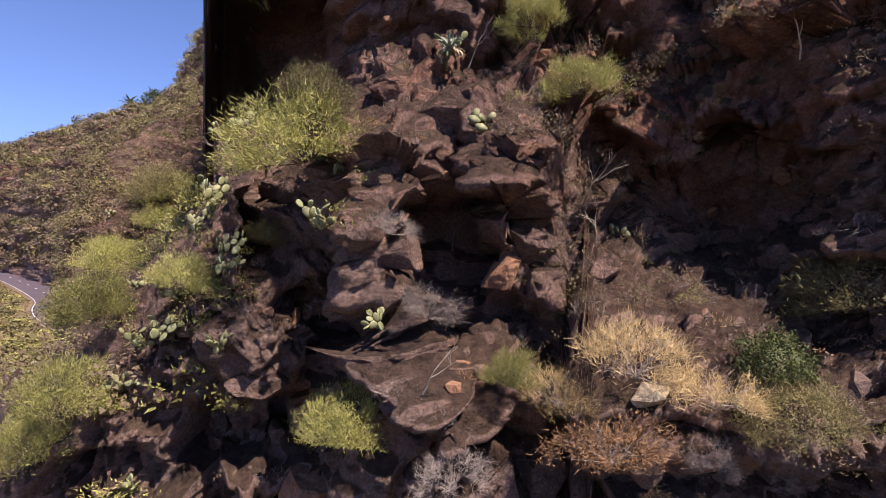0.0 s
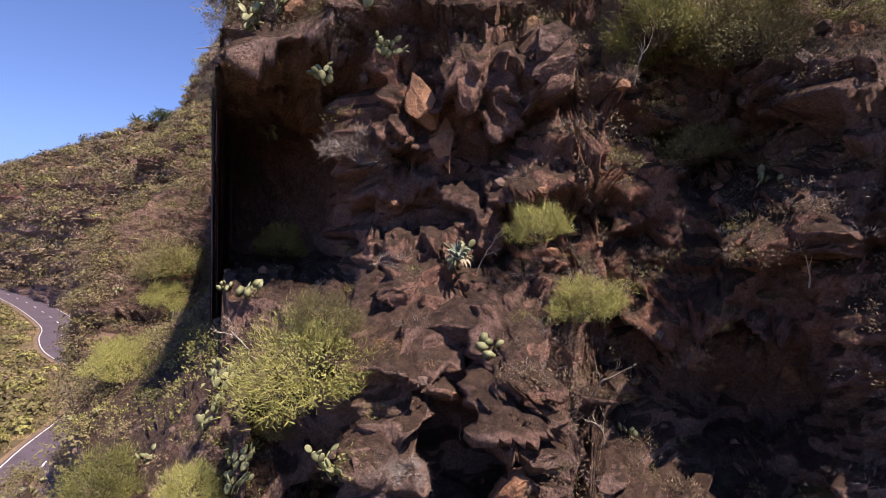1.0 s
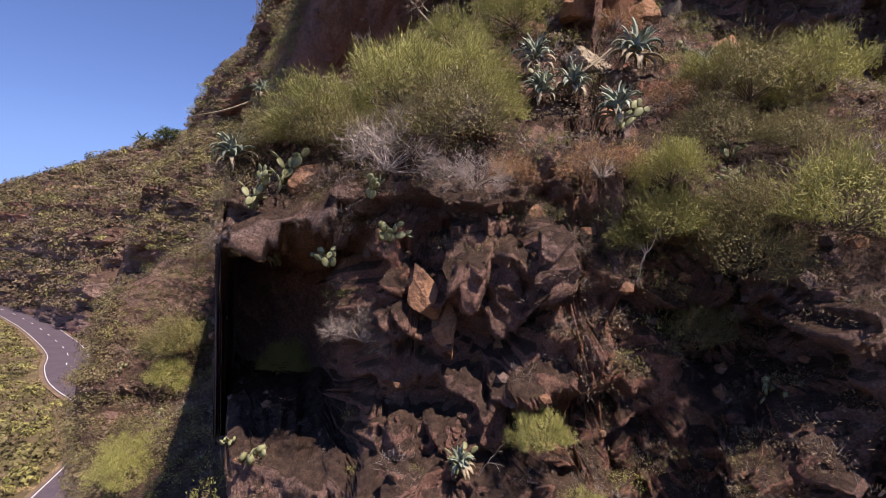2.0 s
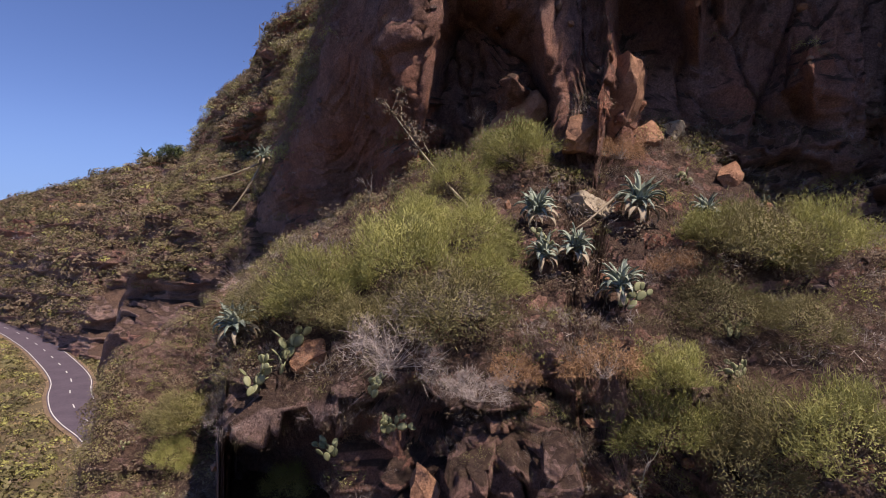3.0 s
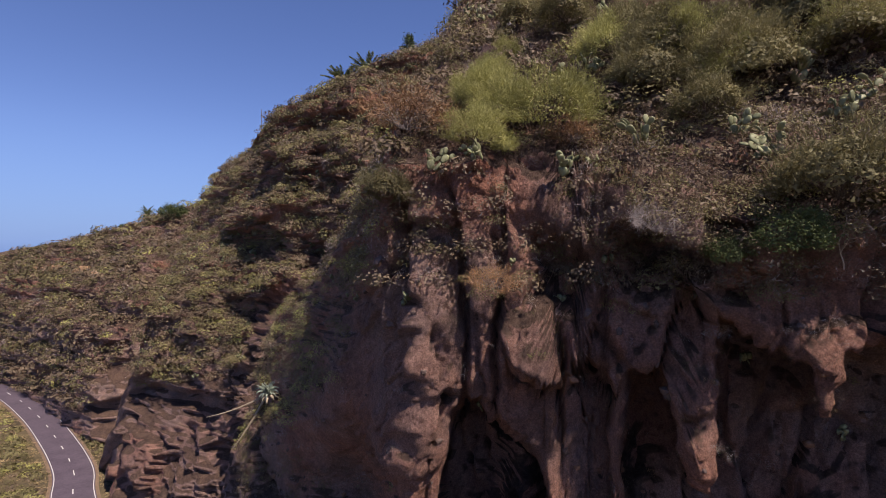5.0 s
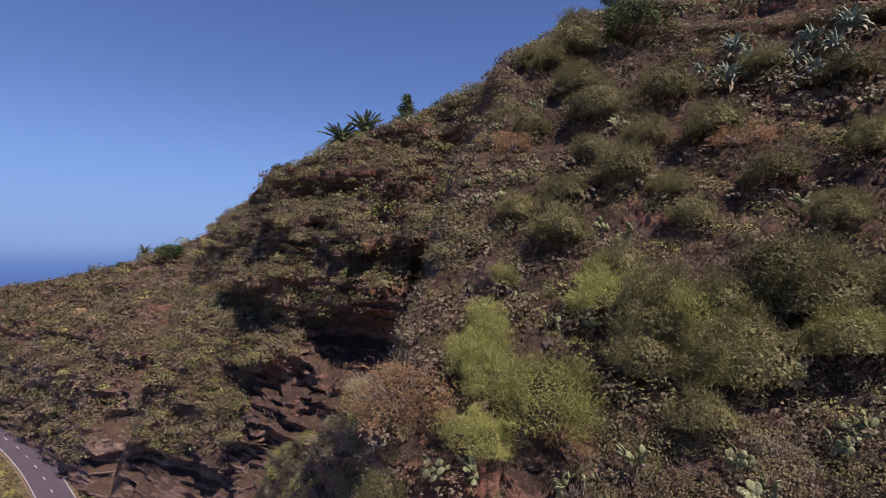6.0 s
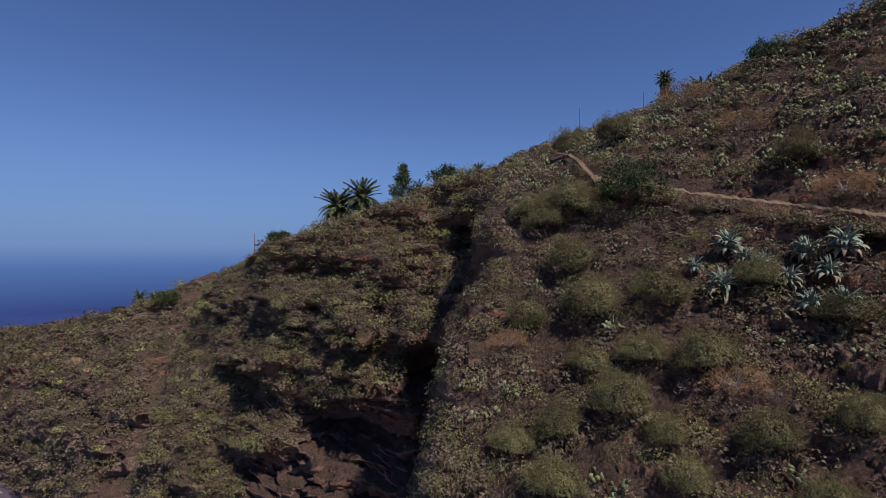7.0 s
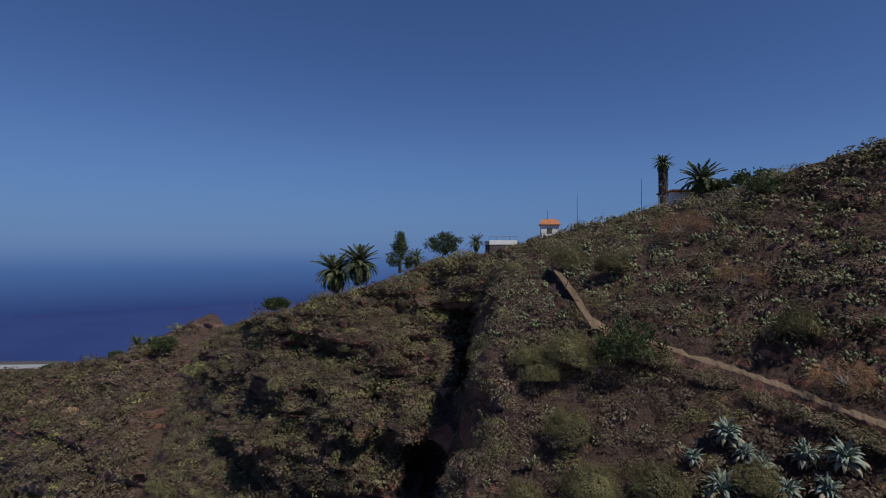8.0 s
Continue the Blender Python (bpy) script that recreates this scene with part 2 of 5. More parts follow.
def bench_edge(z):
    return np.interp(z, [-14.0, -5.0, -4.0, -2.8, 0.0, 3.5, 6.0, 9.0, 10.4, 11.2, 19.0, 22.0], [-0.95, -0.87, -0.83, -0.735, -0.71, -0.705, -0.65, -0.49, -0.44, -0.41, -0.39, -0.35])


def PATH_Z(a):
    """Height of the footpath at the bearing a."""
    return np.interp(a, [0.20, 0.215, 0.235, 0.28, 0.36, 0.42, 0.466, 0.62, 0.75, 0.90], [58.4, 57.6, 56.6, 54.1, 53.6, 53.2, 52.7, 51.7, 51.0, 50.3])


def wobble(a, z):
    return fbm(np.stack([a * 15.0, z * 0.9, z * 0.0], 1), 5, 4)


def spur(a, z):
    """Near spur: outcrop, talus with agaves, red cliff, upper slope. Gives its distance and how far past its edge the place is."""
    wob = wobble(a, z)
    ae = a + 0.018 * wob
    low = np.interp(a, [-0.50, -0.30, -0.12, 0.10, 0.34, 0.45, 0.55, 0.65, 0.78, 0.95, 1.15, 1.5], [13.2, 11.6, 10.5, 10.3, 10.9, 10.7, 10.2, 9.6, 8.6, 7.8, 7.3, 6.8])
    low = low - 1.2 * smooth(3.9, 1.6, z + 0.5 * wob) * smooth(-0.24, -0.12, a) * smooth(0.27, 0.17, a) + 0.6 * smooth(5.0, 8.0, z)
    low = low - (0.9 + 1.7 * smooth(-0.24, -0.42, a)) * smooth(1.0, -1.4, z) * smooth(-0.15, -0.26, a)
    low = low - 1.6 * smooth(7.7, 8.7, z) * smooth(-0.18, -0.38, a)
    ledge = 7.7 + 0.95 * np.maximum(z + 2.5 + 0.25 * wob, 0.0) + 40.0 * smooth(0.26, 0.16, a + 0.03 * wob) + 0.9 * smooth(-2.9, -3.6, z)
    low = np.minimum(low, np.maximum(ledge, 6.9))
    low = low + (5.0 * smooth(-0.15, -0.24, a) + 0.4 * smooth(-0.17, -0.30, a) * np.clip(8.2 - z, 0.0, 5.0)) * smooth(2.6, 3.8, z + 0.4 * wob) * smooth(8.6, 7.6, z + 0.6 * wob)
    talus = 11.1 + 1.1 * smooth(0.35, 0.55, a) + np.maximum(z - 9.5, 0.0) - np.maximum(9.5 - z, 0.0) - 2.4 * np.maximum(a - 0.3, 0.0) + 0.9 * smooth(-0.1, -0.35, a)
    talus = talus + 40.0 * smooth(0.0, 1.2, z + 0.5 * wob - np.interp(a, [-0.40, -0.33, -0.11, 0.05, 0.12], [10.6, 11.7, 13.9, 16.0, 30.0]))
    talus = talus + 40.0 * smooth(0.0, 1.2, z + 0.5 * wob - np.interp(a, [0.38, 0.46, 0.55, 0.66, 0.9], [30.0, 16.2, 14.3, 13.0, 11.6]))
    cliff = np.maximum(17.7 - 4.8 * a, 14.6 / np.maximum(1.0 + 1.46 * a, 0.3))
    brow = flank_brow(a) + 0.8 * wob
    cliff = cliff + smooth(-0.08, -0.16, a) * (0.34 * np.clip(np.minimum(brow - 0.5, 24.5) - z, 0.0, 12.0) + 1.15 * np.maximum(z - brow, 0.0))
    cliff = cliff + 3.2 * smooth(0.5, -0.6, z + 0.35 * wob - arch(a))
    start = 50.0 + 25.0 * np.clip(a, 0.05, 1.0)
    top = (19.6 - 4.5 * a) + (1.15 - 0.58 * a) * (z - 32.0) + 2.0 * np.maximum(z - start, 0.0)
    for h in HOLLOWS:
        g = h[4] * np.exp(-((ae - h[0]) / h[2]) ** 2 - ((z + 0.8 * wob - h[1]) / h[3]) ** 2)
        if h[1] > 12.0:
            cliff = cliff + g
        else:
            low = low + g
    y = np.maximum(low, np.minimum(talus, np.maximum(cliff, top)))
    ae = ae + 0.02 * fbm(np.stack([z * 1.3, z * 0.0, z * 0.0 + 7.0], 1), 29, 4)
    round_off = 0.014 + 0.10 * smooth(28.0, 34.0, z)
    return y, smooth(0.0, 1.0, (spur_edge(z) - ae - 0.03 * wob * (z > 29.0) - 0.05 * (z > 30.0) * fbm(np.stack([z * 0.22, z * 0.0, z * 0.0 + 3.0], 1), 37, 3)) / round_off)


def shoulder(a, z):
    """Overgrown shoulder on the left of the spur."""
    ae = a + 0.018 * wobble(a, z)
    climb = z + 4.1 - 14.0 * (a + 0.8)
    y = np.minimum(np.maximum(11.3 + 1.5 * climb + 18.0 * smooth(0.3, 1.3, climb), 10.6), 26.5 + 0.55 * np.maximum(z, -4.0))
    past = np.maximum(smooth(0.0, -0.03, ae - bench_edge(z)), smooth(20.0, 22.0, z))
    return y, past


def ledges(a, z, wob):
    step = z + 2.5 * wob + 9.0 * a
    return np.abs((step / 8.5) % 1.0 - 0.5) * 2.0 - 0.5


def far_hollows(a, z, wob, lo, hi):
    g = 0.0
    for h in FAR_HOLLOWS:
        if lo <= h[0] < hi:
            g = g + h[4] * np.exp(-((a + 0.018 * wob - h[0]) / h[2]) ** 2 - ((z + 1.2 * wob - h[1]) / h[3]) ** 2)
    return g


def opposite(a, z):
    """The hillside across the gully, with its ledges and hollows."""
    wob = wobble(a, z)
    rim = 53.0 + 51.7 * a
    y = 60.0 + 0.3 * (z - 20.0) + 45.0 * np.maximum(-a - 0.2, 0.0) + 0.5 * np.maximum(z - rim, 0.0)
    y = y + 130.0 * np.maximum(-a - 0.35, 0.0) * smooth(18.0, 34.0, z) - 5.0 * smooth(-0.2, -0.06, a) * smooth(48.0, 40.0, z) - 70.0 * np.clip(a + 0.03, 0.0, 0.10)
    y = y + (2.1 + 1.1 * smooth(-0.5, -0.36, a)) * ledges(a, z, wob) * smooth(2.0, 10.0, z) + far_hollows(a, z, wob, -0.61, 1.0)
    return y, smooth(0.004, -0.05, a + 0.018 * wob + 0.68 - 0.0050 * np.maximum(z, 0.0))


def far_ridge(a, z):
    """The ridge beyond the road."""
    wob = wobble(a, z)
    y = np.maximum(92.0 + 150.0 * np.maximum(-a - 0.72, 0.0) + 0.35 * (z + 8.0), 73.0 + 1.6 * z + 110.0 * np.maximum(-a - 0.66, 0.0))
    return y + 3.0 * ledges(a, z, wob) + far_hollows(a, z, wob, -1.0, -0.60), np.zeros(len(a))


def roughen(a, z, y, rise):
    """How far the surface stands proud: broken rock on steep faces, soft lumps on slopes, a trodden line along the path."""
    face = smooth(1.0, 0.25, np.abs(rise) * 2.0)
    p = np.stack([a * y, y, z], 1)
    size = np.where(y < 13.2, 0.8, np.where(y < 48.0, 1.0, 2.4))[:, None]
    q = p / size
    q = q + 0.3 * np.stack([fbm(q * 0.5, 61, 3), fbm(q * 0.5, 62, 3), fbm(q * 0.5, 63, 3)], 1)
    b1, j1 = blocks(q * np.array([0.42, 0.30, 0.46]), 31)
    b2, j2 = blocks(q * np.array([1.15, 0.9, 1.35]), 47)
    b3, j3 = blocks(q * np.array([2.8, 2.4, 3.2]), 53)
    s = size[:, 0]
    column = smooth(14.5, 17.5, z) * smooth(31.0, 28.5, z) * (y < 36.0)
    b4, j4 = blocks(q * np.array([0.46, 0.34, 0.13]), 83)
    plain = np.maximum(smooth(-0.10, -0.18, a) * smooth(9.0, 11.5, z) * smooth(27.0, 22.0, z), smooth(-0.17, -0.24, a) * smooth(1.0, 2.5, z) * smooth(8.0, 7.0, z)) * (y < 45.0)
    fine = 0.60 * b2 + 0.22 * b3 - 0.09 * smooth(0.08, 0.0, j2)
    hard = 1.6 * b1 - 0.10 * smooth(0.10, 0.0, j1)
    b5, j5 = blocks(q * np.array([1.5, 1.1, 0.26]), 85)
    hard = hard * (1.0 - 0.78 * column) + fine * (1.0 - 0.82 * column) + column * (1.3 * b4 + 0.16 * b5 - 0.40 * smooth(0.07, 0.0, j4) - 0.08 * smooth(0.10, 0.0, j5))
    hard = hard * (1.0 - 0.85 * plain) * np.where(y > 48.0, 0.55 + 0.4 * smooth(-0.50, -0.36, a), 1.0)
    path = smooth(0.25, 0.9, np.abs(z - PATH_Z(a)) + 9.0 * (a < 0.19))
    soft = path * (0.30 * b2 * smooth(0.0, 0.35, fbm(q * 0.21, 15, 2)) + 0.12 * b3)
    proud = s * (hard * face + soft * (1.0 - face) + (0.45 + 0.5 * face) * fbm(p * 0.20 / size, 11, 4) + 0.10 * path * fbm(q * 4.0, 77, 3))
    return proud + 0.15 * column * (1.0 - 0.4 * plain) * fbm(p * np.array([0.75, 0.2, 0.10]), 91, 3)


def mesh_object(name, verts, faces, mat, shade=True):
    me = bpy.data.meshes.new(name)
    me.from_pydata([], [], [])
    verts = np.asarray(verts, np.float32)
    faces = np.asarray(faces, np.int32)
    k = faces.shape[1]
    me.vertices.add(len(verts))
    me.vertices.foreach_set("co", verts.ravel())
    me.loops.add(faces.size)
    me.loops.foreach_set("vertex_index", faces.ravel())
    me.polygons.add(len(faces))
    me.polygons.foreach_set("loop_start", np.arange(0, faces.size, k, dtype=np.int32))
    me.polygons.foreach_set("use_smooth", np.full(len(faces), shade))
    me.update(calc_edges=True)
    if mat:
        me.materials.append(mat)
    return new(name, me)


def sheet(cols, rows):
    i = np.arange(rows - 1)[:, None] * cols + np.arange(cols - 1)[None, :]
    i = i.ravel()
    return np.stack([i, i + 1, i + cols + 1, i + cols], 1)


def soften(v, rows, cols):
    """A running mean over a grid, rows by cols wide."""
    for axis, k in ((0, rows), (1, cols)):
        pad = [(0, 0)] * v.ndim
        pad[axis] = (k // 2 + 1, k // 2)
        c = np.cumsum(np.pad(v, pad, mode="edge"), axis=axis)
        n = c.shape[axis]
        v = (np.take(c, range(k, n), axis) - np.take(c, range(0, n - k), axis)) / k
    return v


HILL = []


def hill_part(name, shape, A, Z, depth, label, drop=0.0):
    """A part of the hillside, with rows gathered where it lies flat. Past its edge it rounds off, back and down; behind the skyline it runs on and falls to the sea."""
    AA, ZZ = np.meshgrid(A, Z)
    lid = crest(A) - drop * smooth(-0.47, -0.36, A)
    y = shape(AA.ravel(), np.minimum(ZZ, lid[None, :]).ravel())[0].reshape(AA.shape)
    lean = np.abs(np.gradient(y, axis=0) / np.gradient(Z)[:, None])
    steps = np.cumsum(soften(np.sqrt(1.0 + np.minimum(lean, 4.0) ** 2), 5, 9), axis=0)
    rows = int(len(Z) * 1.3)
    ZZ = np.stack([np.interp(np.linspace(steps[0, k], steps[-1, k], rows), steps[:, k], Z) for k in range(len(A))], 1)
    AA = np.repeat(A[None, :], rows, 0)
    top_z = np.repeat(lid[None, :], rows, 0)
    a, z = AA.ravel(), np.minimum(ZZ, top_z).ravel()
    y, past = shape(a, z)
    proud = roughen(a, z, y, shape(a, z + 0.5)[0] - y) * (1.0 - 0.5 * past) * (0.35 + 0.65 * smooth(0.0, 3.0, top_z.ravel() - z))
    proud = proud.reshape(rows, len(A))
    y = y + depth * past
    over = np.maximum(ZZ - top_z, 0.0).ravel()
    back = over * 2.0 + over ** 2 * 1.1
    y = y + back
    zz = z - 0.30 * back - depth * (0.9 * past + 0.5 * past ** 2)
    P = np.stack([a * y, y, zz], 1).reshape(rows, len(A), 3)
    n = np.cross(np.gradient(P, axis=1), np.gradient(P, axis=0))
    n = n / np.maximum(np.linalg.norm(n, axis=-1), 1e-9)[..., None]
    n = soften(n, 7, 7)
    proud = proud * (0.3 + 0.7 * smooth(0.70, 0.95, np.linalg.norm(n, axis=-1)))
    n = n / np.maximum(np.linalg.norm(n, axis=-1), 1e-9)[..., None]
    P = P + n * proud[..., None]
    faces = sheet(len(A), rows)
    faces = faces[past[faces].min(1) < 0.999]
    ob = mesh_object(name, P.reshape(-1, 3), faces, M_HILL, True)
    tagged(ob, label, "hillside", kind="structure")
    ok = (past.reshape(AA.shape) < 0.96) & (ZZ < top_z - 0.02)
    HILL.append(P[ok])
    return {"P": P, "a": P[..., 0] / P[..., 1], "z": P[..., 2], "ok": ok}


def distance(a, z, reach=0.35):
    """How far (y) the nearest part of the hillside stands at bearing a and height z."""
    a, z = np.asarray(a, float).ravel(), np.asarray(z, float).ravel()
    P = np.concatenate(HILL)
    out = np.zeros(len(a))
    for k in range(len(a)):
        near = P[np.abs(P[:, 2] - z[k]) < 3.0]
        d = np.hypot((near[:, 0] / near[:, 1] - a[k]) * 22.0, near[:, 2] - z[k])
        hit = d < reach
        out[k] = near[hit, 1].min() if hit.any() else near[d.argmin(), 1]
    return out


# past bearing 0.92 the spur is continued out of view, to cast shade leftwards
SPUR = hill_part("ground_spur", spur, np.concatenate([np.arange(-0.49, 0.92, 0.0055), np.arange(0.92, 1.5, 0.03)]), np.concatenate([np.arange(-15.0, 18.0, 0.085), np.arange(18.0, 32.0, 0.11), np.arange(32.0, 78.0, 0.21)]), 20.0, "steep volcanic spur with dark reddish cliffs and dry slopes")
SHOULDER = hill_part("ground_shoulder", shoulder, np.arange(-0.97, -0.36, 0.005), np.arange(-15.0, 23.0, 0.12), 14.0, "overgrown rocky shoulder below the cliff")
OPPOSITE = hill_part("ground_hillside", opposite, np.arange(-0.76, 0.32, 0.0052), np.concatenate([np.arange(-15.0, 63.0, 0.28), np.arange(63.0, 78.0, 0.6)]), 24.0, "opposite hillside with rock ledges, hollows and dry scrub")
RIDGE = hill_part("ground_ridge", far_ridge, np.arange(-1.0, -0.30, 0.0055), np.concatenate([np.arange(-13.0, 46.0, 0.45), np.arange(46.0, 70.0, 1.0)]), 0.0, "far ridge beyond the road with scrub and rock bands", 22.0)

# the road's line through the valley
ROAD = [(-15.3, 12.0, -11.6), (-25.0, 29.0, -11.0), (-28.5, 37.0, -10.6), (-31.0, 45.5, -10.2), (-35.0, 53.5, -9.8), (-41.0, 60.0, -9.5), (-46.9, 64.6, -9.2), (-51.2, 68.4, -8.9), (-56.1, 74.0, -8.5), (-61.3, 81.0, -8.08), (-71.5, 91.0, -7.44), (-86.3, 103.5, -6.19), (-102.5, 114.0, -4.54), (-130.8, 127.0, -2.49)]


def curve_points(pts, step):
    """Evenly spaced points of a smooth line through pts."""
    pts = [np.array(p, float) for p in pts]
    pts = [2 * pts[0] - pts[1]] + pts + [2 * pts[-1] - pts[-2]]
    out = []
    for p0, p1, p2, p3 in zip(pts, pts[1:], pts[2:], pts[3:]):
        n = max(2, int(np.linalg.norm(p2 - p1) / step))
        for t in np.arange(n) / n:
            out.append(0.5 * (2 * p1 + (p2 - p0) * t + (2 * p0 - 5 * p1 + 4 * p2 - p3) * t * t + (3 * p1 - p0 - 3 * p2 + p3) * t ** 3))
    return np.array(out + [pts[-2]])


ROAD_LINE = curve_points(ROAD, 1.5)

# valley floor under the road, out to the coast and round behind the camera
gx = np.concatenate([np.linspace(-4600, -200, 14), np.linspace(-180, 60, 150), np.linspace(80, 4600, 12)])
gy = np.concatenate([np.linspace(-4600, -60, 14), np.linspace(-40, 150, 120), np.linspace(180, 4600, 14)])
GX, GY = np.meshgrid(gx, gy)


def valley(x, y):
    """Height of the valley floor."""
    x, y = np.asarray(x, float), np.asarray(y, float)
    shape = x.shape
    x, y = x.ravel(), y.ravel()
    d = np.hypot(x[:, None] - ROAD_LINE[None, :, 0], y[:, None] - ROAD_LINE[None, :, 1])
    i = d.argmin(1)
    near, level = d.min(1), ROAD_LINE[i, 2]
    p = np.stack([x * 0.08, y * 0.08, x * 0], 1)
    r = np.hypot(x + 40.0, y - 60.0)
    bank = 1.6 * fbm(p, 3, 3) - 0.3 + 0.05 * np.clip(near - 6.0, 0.0, 25.0)
    z = level - 0.25 + bank * smooth(3.6, 9.0, near) - 0.34 * np.clip(r - 110.0, 0.0, 1300.0) * (x < 60)
    return z.reshape(shape)


floor = mesh_object("ground_valley", np.stack([GX, GY, valley(GX, GY)], -1).reshape(-1, 3), sheet(len(gx), len(gy)), M_VALLEY)
tagged(floor, "dry grassy valley ground below the road", "ground", kind="structure")


# unseen slope added behind the camera, to block low sky light and deepen shadows
ux, uv = np.linspace(-320, 320, 60), np.linspace(0.0, 1.0, 26)
UX, UV = np.meshgrid(ux, uv)
rise = 26.0 * UV + 9.0 * fbm(np.stack([UX.ravel() * 0.02, UV.ravel() * 5.0, UX.ravel() * 0.0], 1), 19, 4).reshape(UX.shape) * UV
other = mesh_object("ground_other_side", np.stack([UX, -60.0 - 120.0 * UV - 0.0006 * UX ** 2, -13.0 + rise], -1).reshape(-1, 3), sheet(60, 26)[:, ::-1], M_HILL)
tagged(other, "unseen rocky slope added behind the camera to cut low sky light", "hillside", kind="structure")


def ribbon(name, line, lo, hi, lift, mat):
    """A strip along a line, from lo to hi metres to the right of its middle."""
    d = np.gradient(line[:, :2], axis=0)
    d /= np.linalg.norm(d, axis=1)[:, None]
    side = np.stack([d[:, 1], -d[:, 0]], 1)
    across = np.linspace(lo, hi, 3)
    v = np.stack([np.concatenate([line[:, :2] + side * w, line[:, 2:] + lift], 1) for w in across], 1)
    return mesh_object(name, v.reshape(-1, 3), sheet(3, len(line))[:, ::-1], mat)


road = tagged(ribbon("road", ROAD_LINE, -2.75, 2.75, 0.0, M_ROAD), "two-lane asphalt road with white edge lines, winding uphill", "road", kind="structure")
for lo, hi in ((-2.6, -2.49), (2.49, 2.6)):
    tagged(ribbon("road_edge_line", ROAD_LINE, lo, hi, 0.012, M_LINE), "white painted edge line along the asphalt", "road marking", kind="structure")
for k in range(0, len(ROAD_LINE) - 2, 4):
    tagged(ribbon("lane_dash", ROAD_LINE[k:k + 2], -0.07, 0.07, 0.012, M_LINE), "short white dash along the middle of the road", "road marking", group="dashes of the centre line", kind="structure")
for side in (-2.93, 2.93):
    tagged(ribbon("road_verge", ROAD_LINE, side - 0.28, side + 0.28, -0.05, M_DIRT), "pale dirt verge along the road", "verge", kind="structure")

# sea, and a glowing backdrop painted with the haze over it
sx = np.linspace(-4700, 4700, 40)
SX, SY = np.meshgrid(sx, sx)
M_SEA, n_, l_, b_ = material("sea")
g_ = n_.new("ShaderNodeNewGeometry")
l_.new(ramp(n_, l_, noise_tex(n_, l_, g_.outputs["Position"], 0.002, 3.0), [(0.35, (0.030, 0.046, 0.150)), (0.65, (0.036, 0.056, 0.172))]), b_.inputs["Base Color"])
b_.inputs["Roughness"].default_value = 0.6
b_.inputs["Specular IOR Level"].default_value = 0.1
bump(n_, l_, noise_tex(n_, l_, g_.outputs["Position"], 0.05, 5.0), 0.5, 2.0, b_)
sea = mesh_object("water", np.stack([SX, SY, SX * 0 - 385.0], -1).reshape(-1, 3), sheet(40, 40), M_SEA)
tagged(sea, "deep blue open sea below the coast", "sea", kind="structure")
ang = np.linspace(radians(-75), radians(75), 60)
HZ = np.linspace(-400.0, 1200.0, 17)
v = np.stack([np.stack([4690 * np.sin(ang), 4690 * np.cos(ang), ang * 0 + h], -1) for h in HZ], 0)
M_HAZE = bpy.data.materials.new("painted_sea_haze")
M_HAZE.use_nodes = True
n_, l_ = M_HAZE.node_tree.nodes, M_HAZE.node_tree.links
n_.clear()
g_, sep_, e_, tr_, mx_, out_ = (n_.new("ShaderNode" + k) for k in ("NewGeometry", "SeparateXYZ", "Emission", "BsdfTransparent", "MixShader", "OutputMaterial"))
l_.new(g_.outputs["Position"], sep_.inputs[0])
# haze painted as emission: sea blue to sky blue, fading out upwards
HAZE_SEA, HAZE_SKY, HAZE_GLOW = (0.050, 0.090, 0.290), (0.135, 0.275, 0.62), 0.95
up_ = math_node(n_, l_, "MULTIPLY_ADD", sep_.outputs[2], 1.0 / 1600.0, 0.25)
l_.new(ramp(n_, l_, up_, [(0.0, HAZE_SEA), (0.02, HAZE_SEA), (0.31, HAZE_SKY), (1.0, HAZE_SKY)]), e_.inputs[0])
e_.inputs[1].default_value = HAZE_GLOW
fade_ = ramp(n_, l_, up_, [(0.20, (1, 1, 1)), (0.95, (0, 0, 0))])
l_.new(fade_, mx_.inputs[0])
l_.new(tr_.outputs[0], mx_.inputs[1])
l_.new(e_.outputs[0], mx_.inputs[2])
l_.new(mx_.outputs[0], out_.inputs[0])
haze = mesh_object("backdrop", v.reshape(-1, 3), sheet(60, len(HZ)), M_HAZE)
tagged(haze, "glowing backdrop painted with the hazy blue distance where the sea meets the sky", "haze", kind="structure")


# ---- builders ----
def part(name, bm, mat, parent, label=""):
    me = bpy.data.meshes.new(name)
    bm.to_mesh(me)
    bm.free()
    me.materials.append(mat)
    ob = new(name, me)
    ob.parent = parent
    return tagged(ob, label) if label else ob


def child(ob, parent, label=""):
    ob.parent = parent
    return tagged(ob, label) if label else ob


def unit(v):
    return v / np.maximum(np.linalg.norm(v, axis=1), 1e-6)[:, None]


def blades(base, way, length, width, rng):
    """One thin leaf (a triangle) for each base point."""
    side = unit(np.cross(way, rng.normal(size=way.shape))) * (width * 0.5)[:, None]
    v = np.stack([base - side, base + side, base + way * length[:, None]], 1)
    return v.reshape(-1, 3)


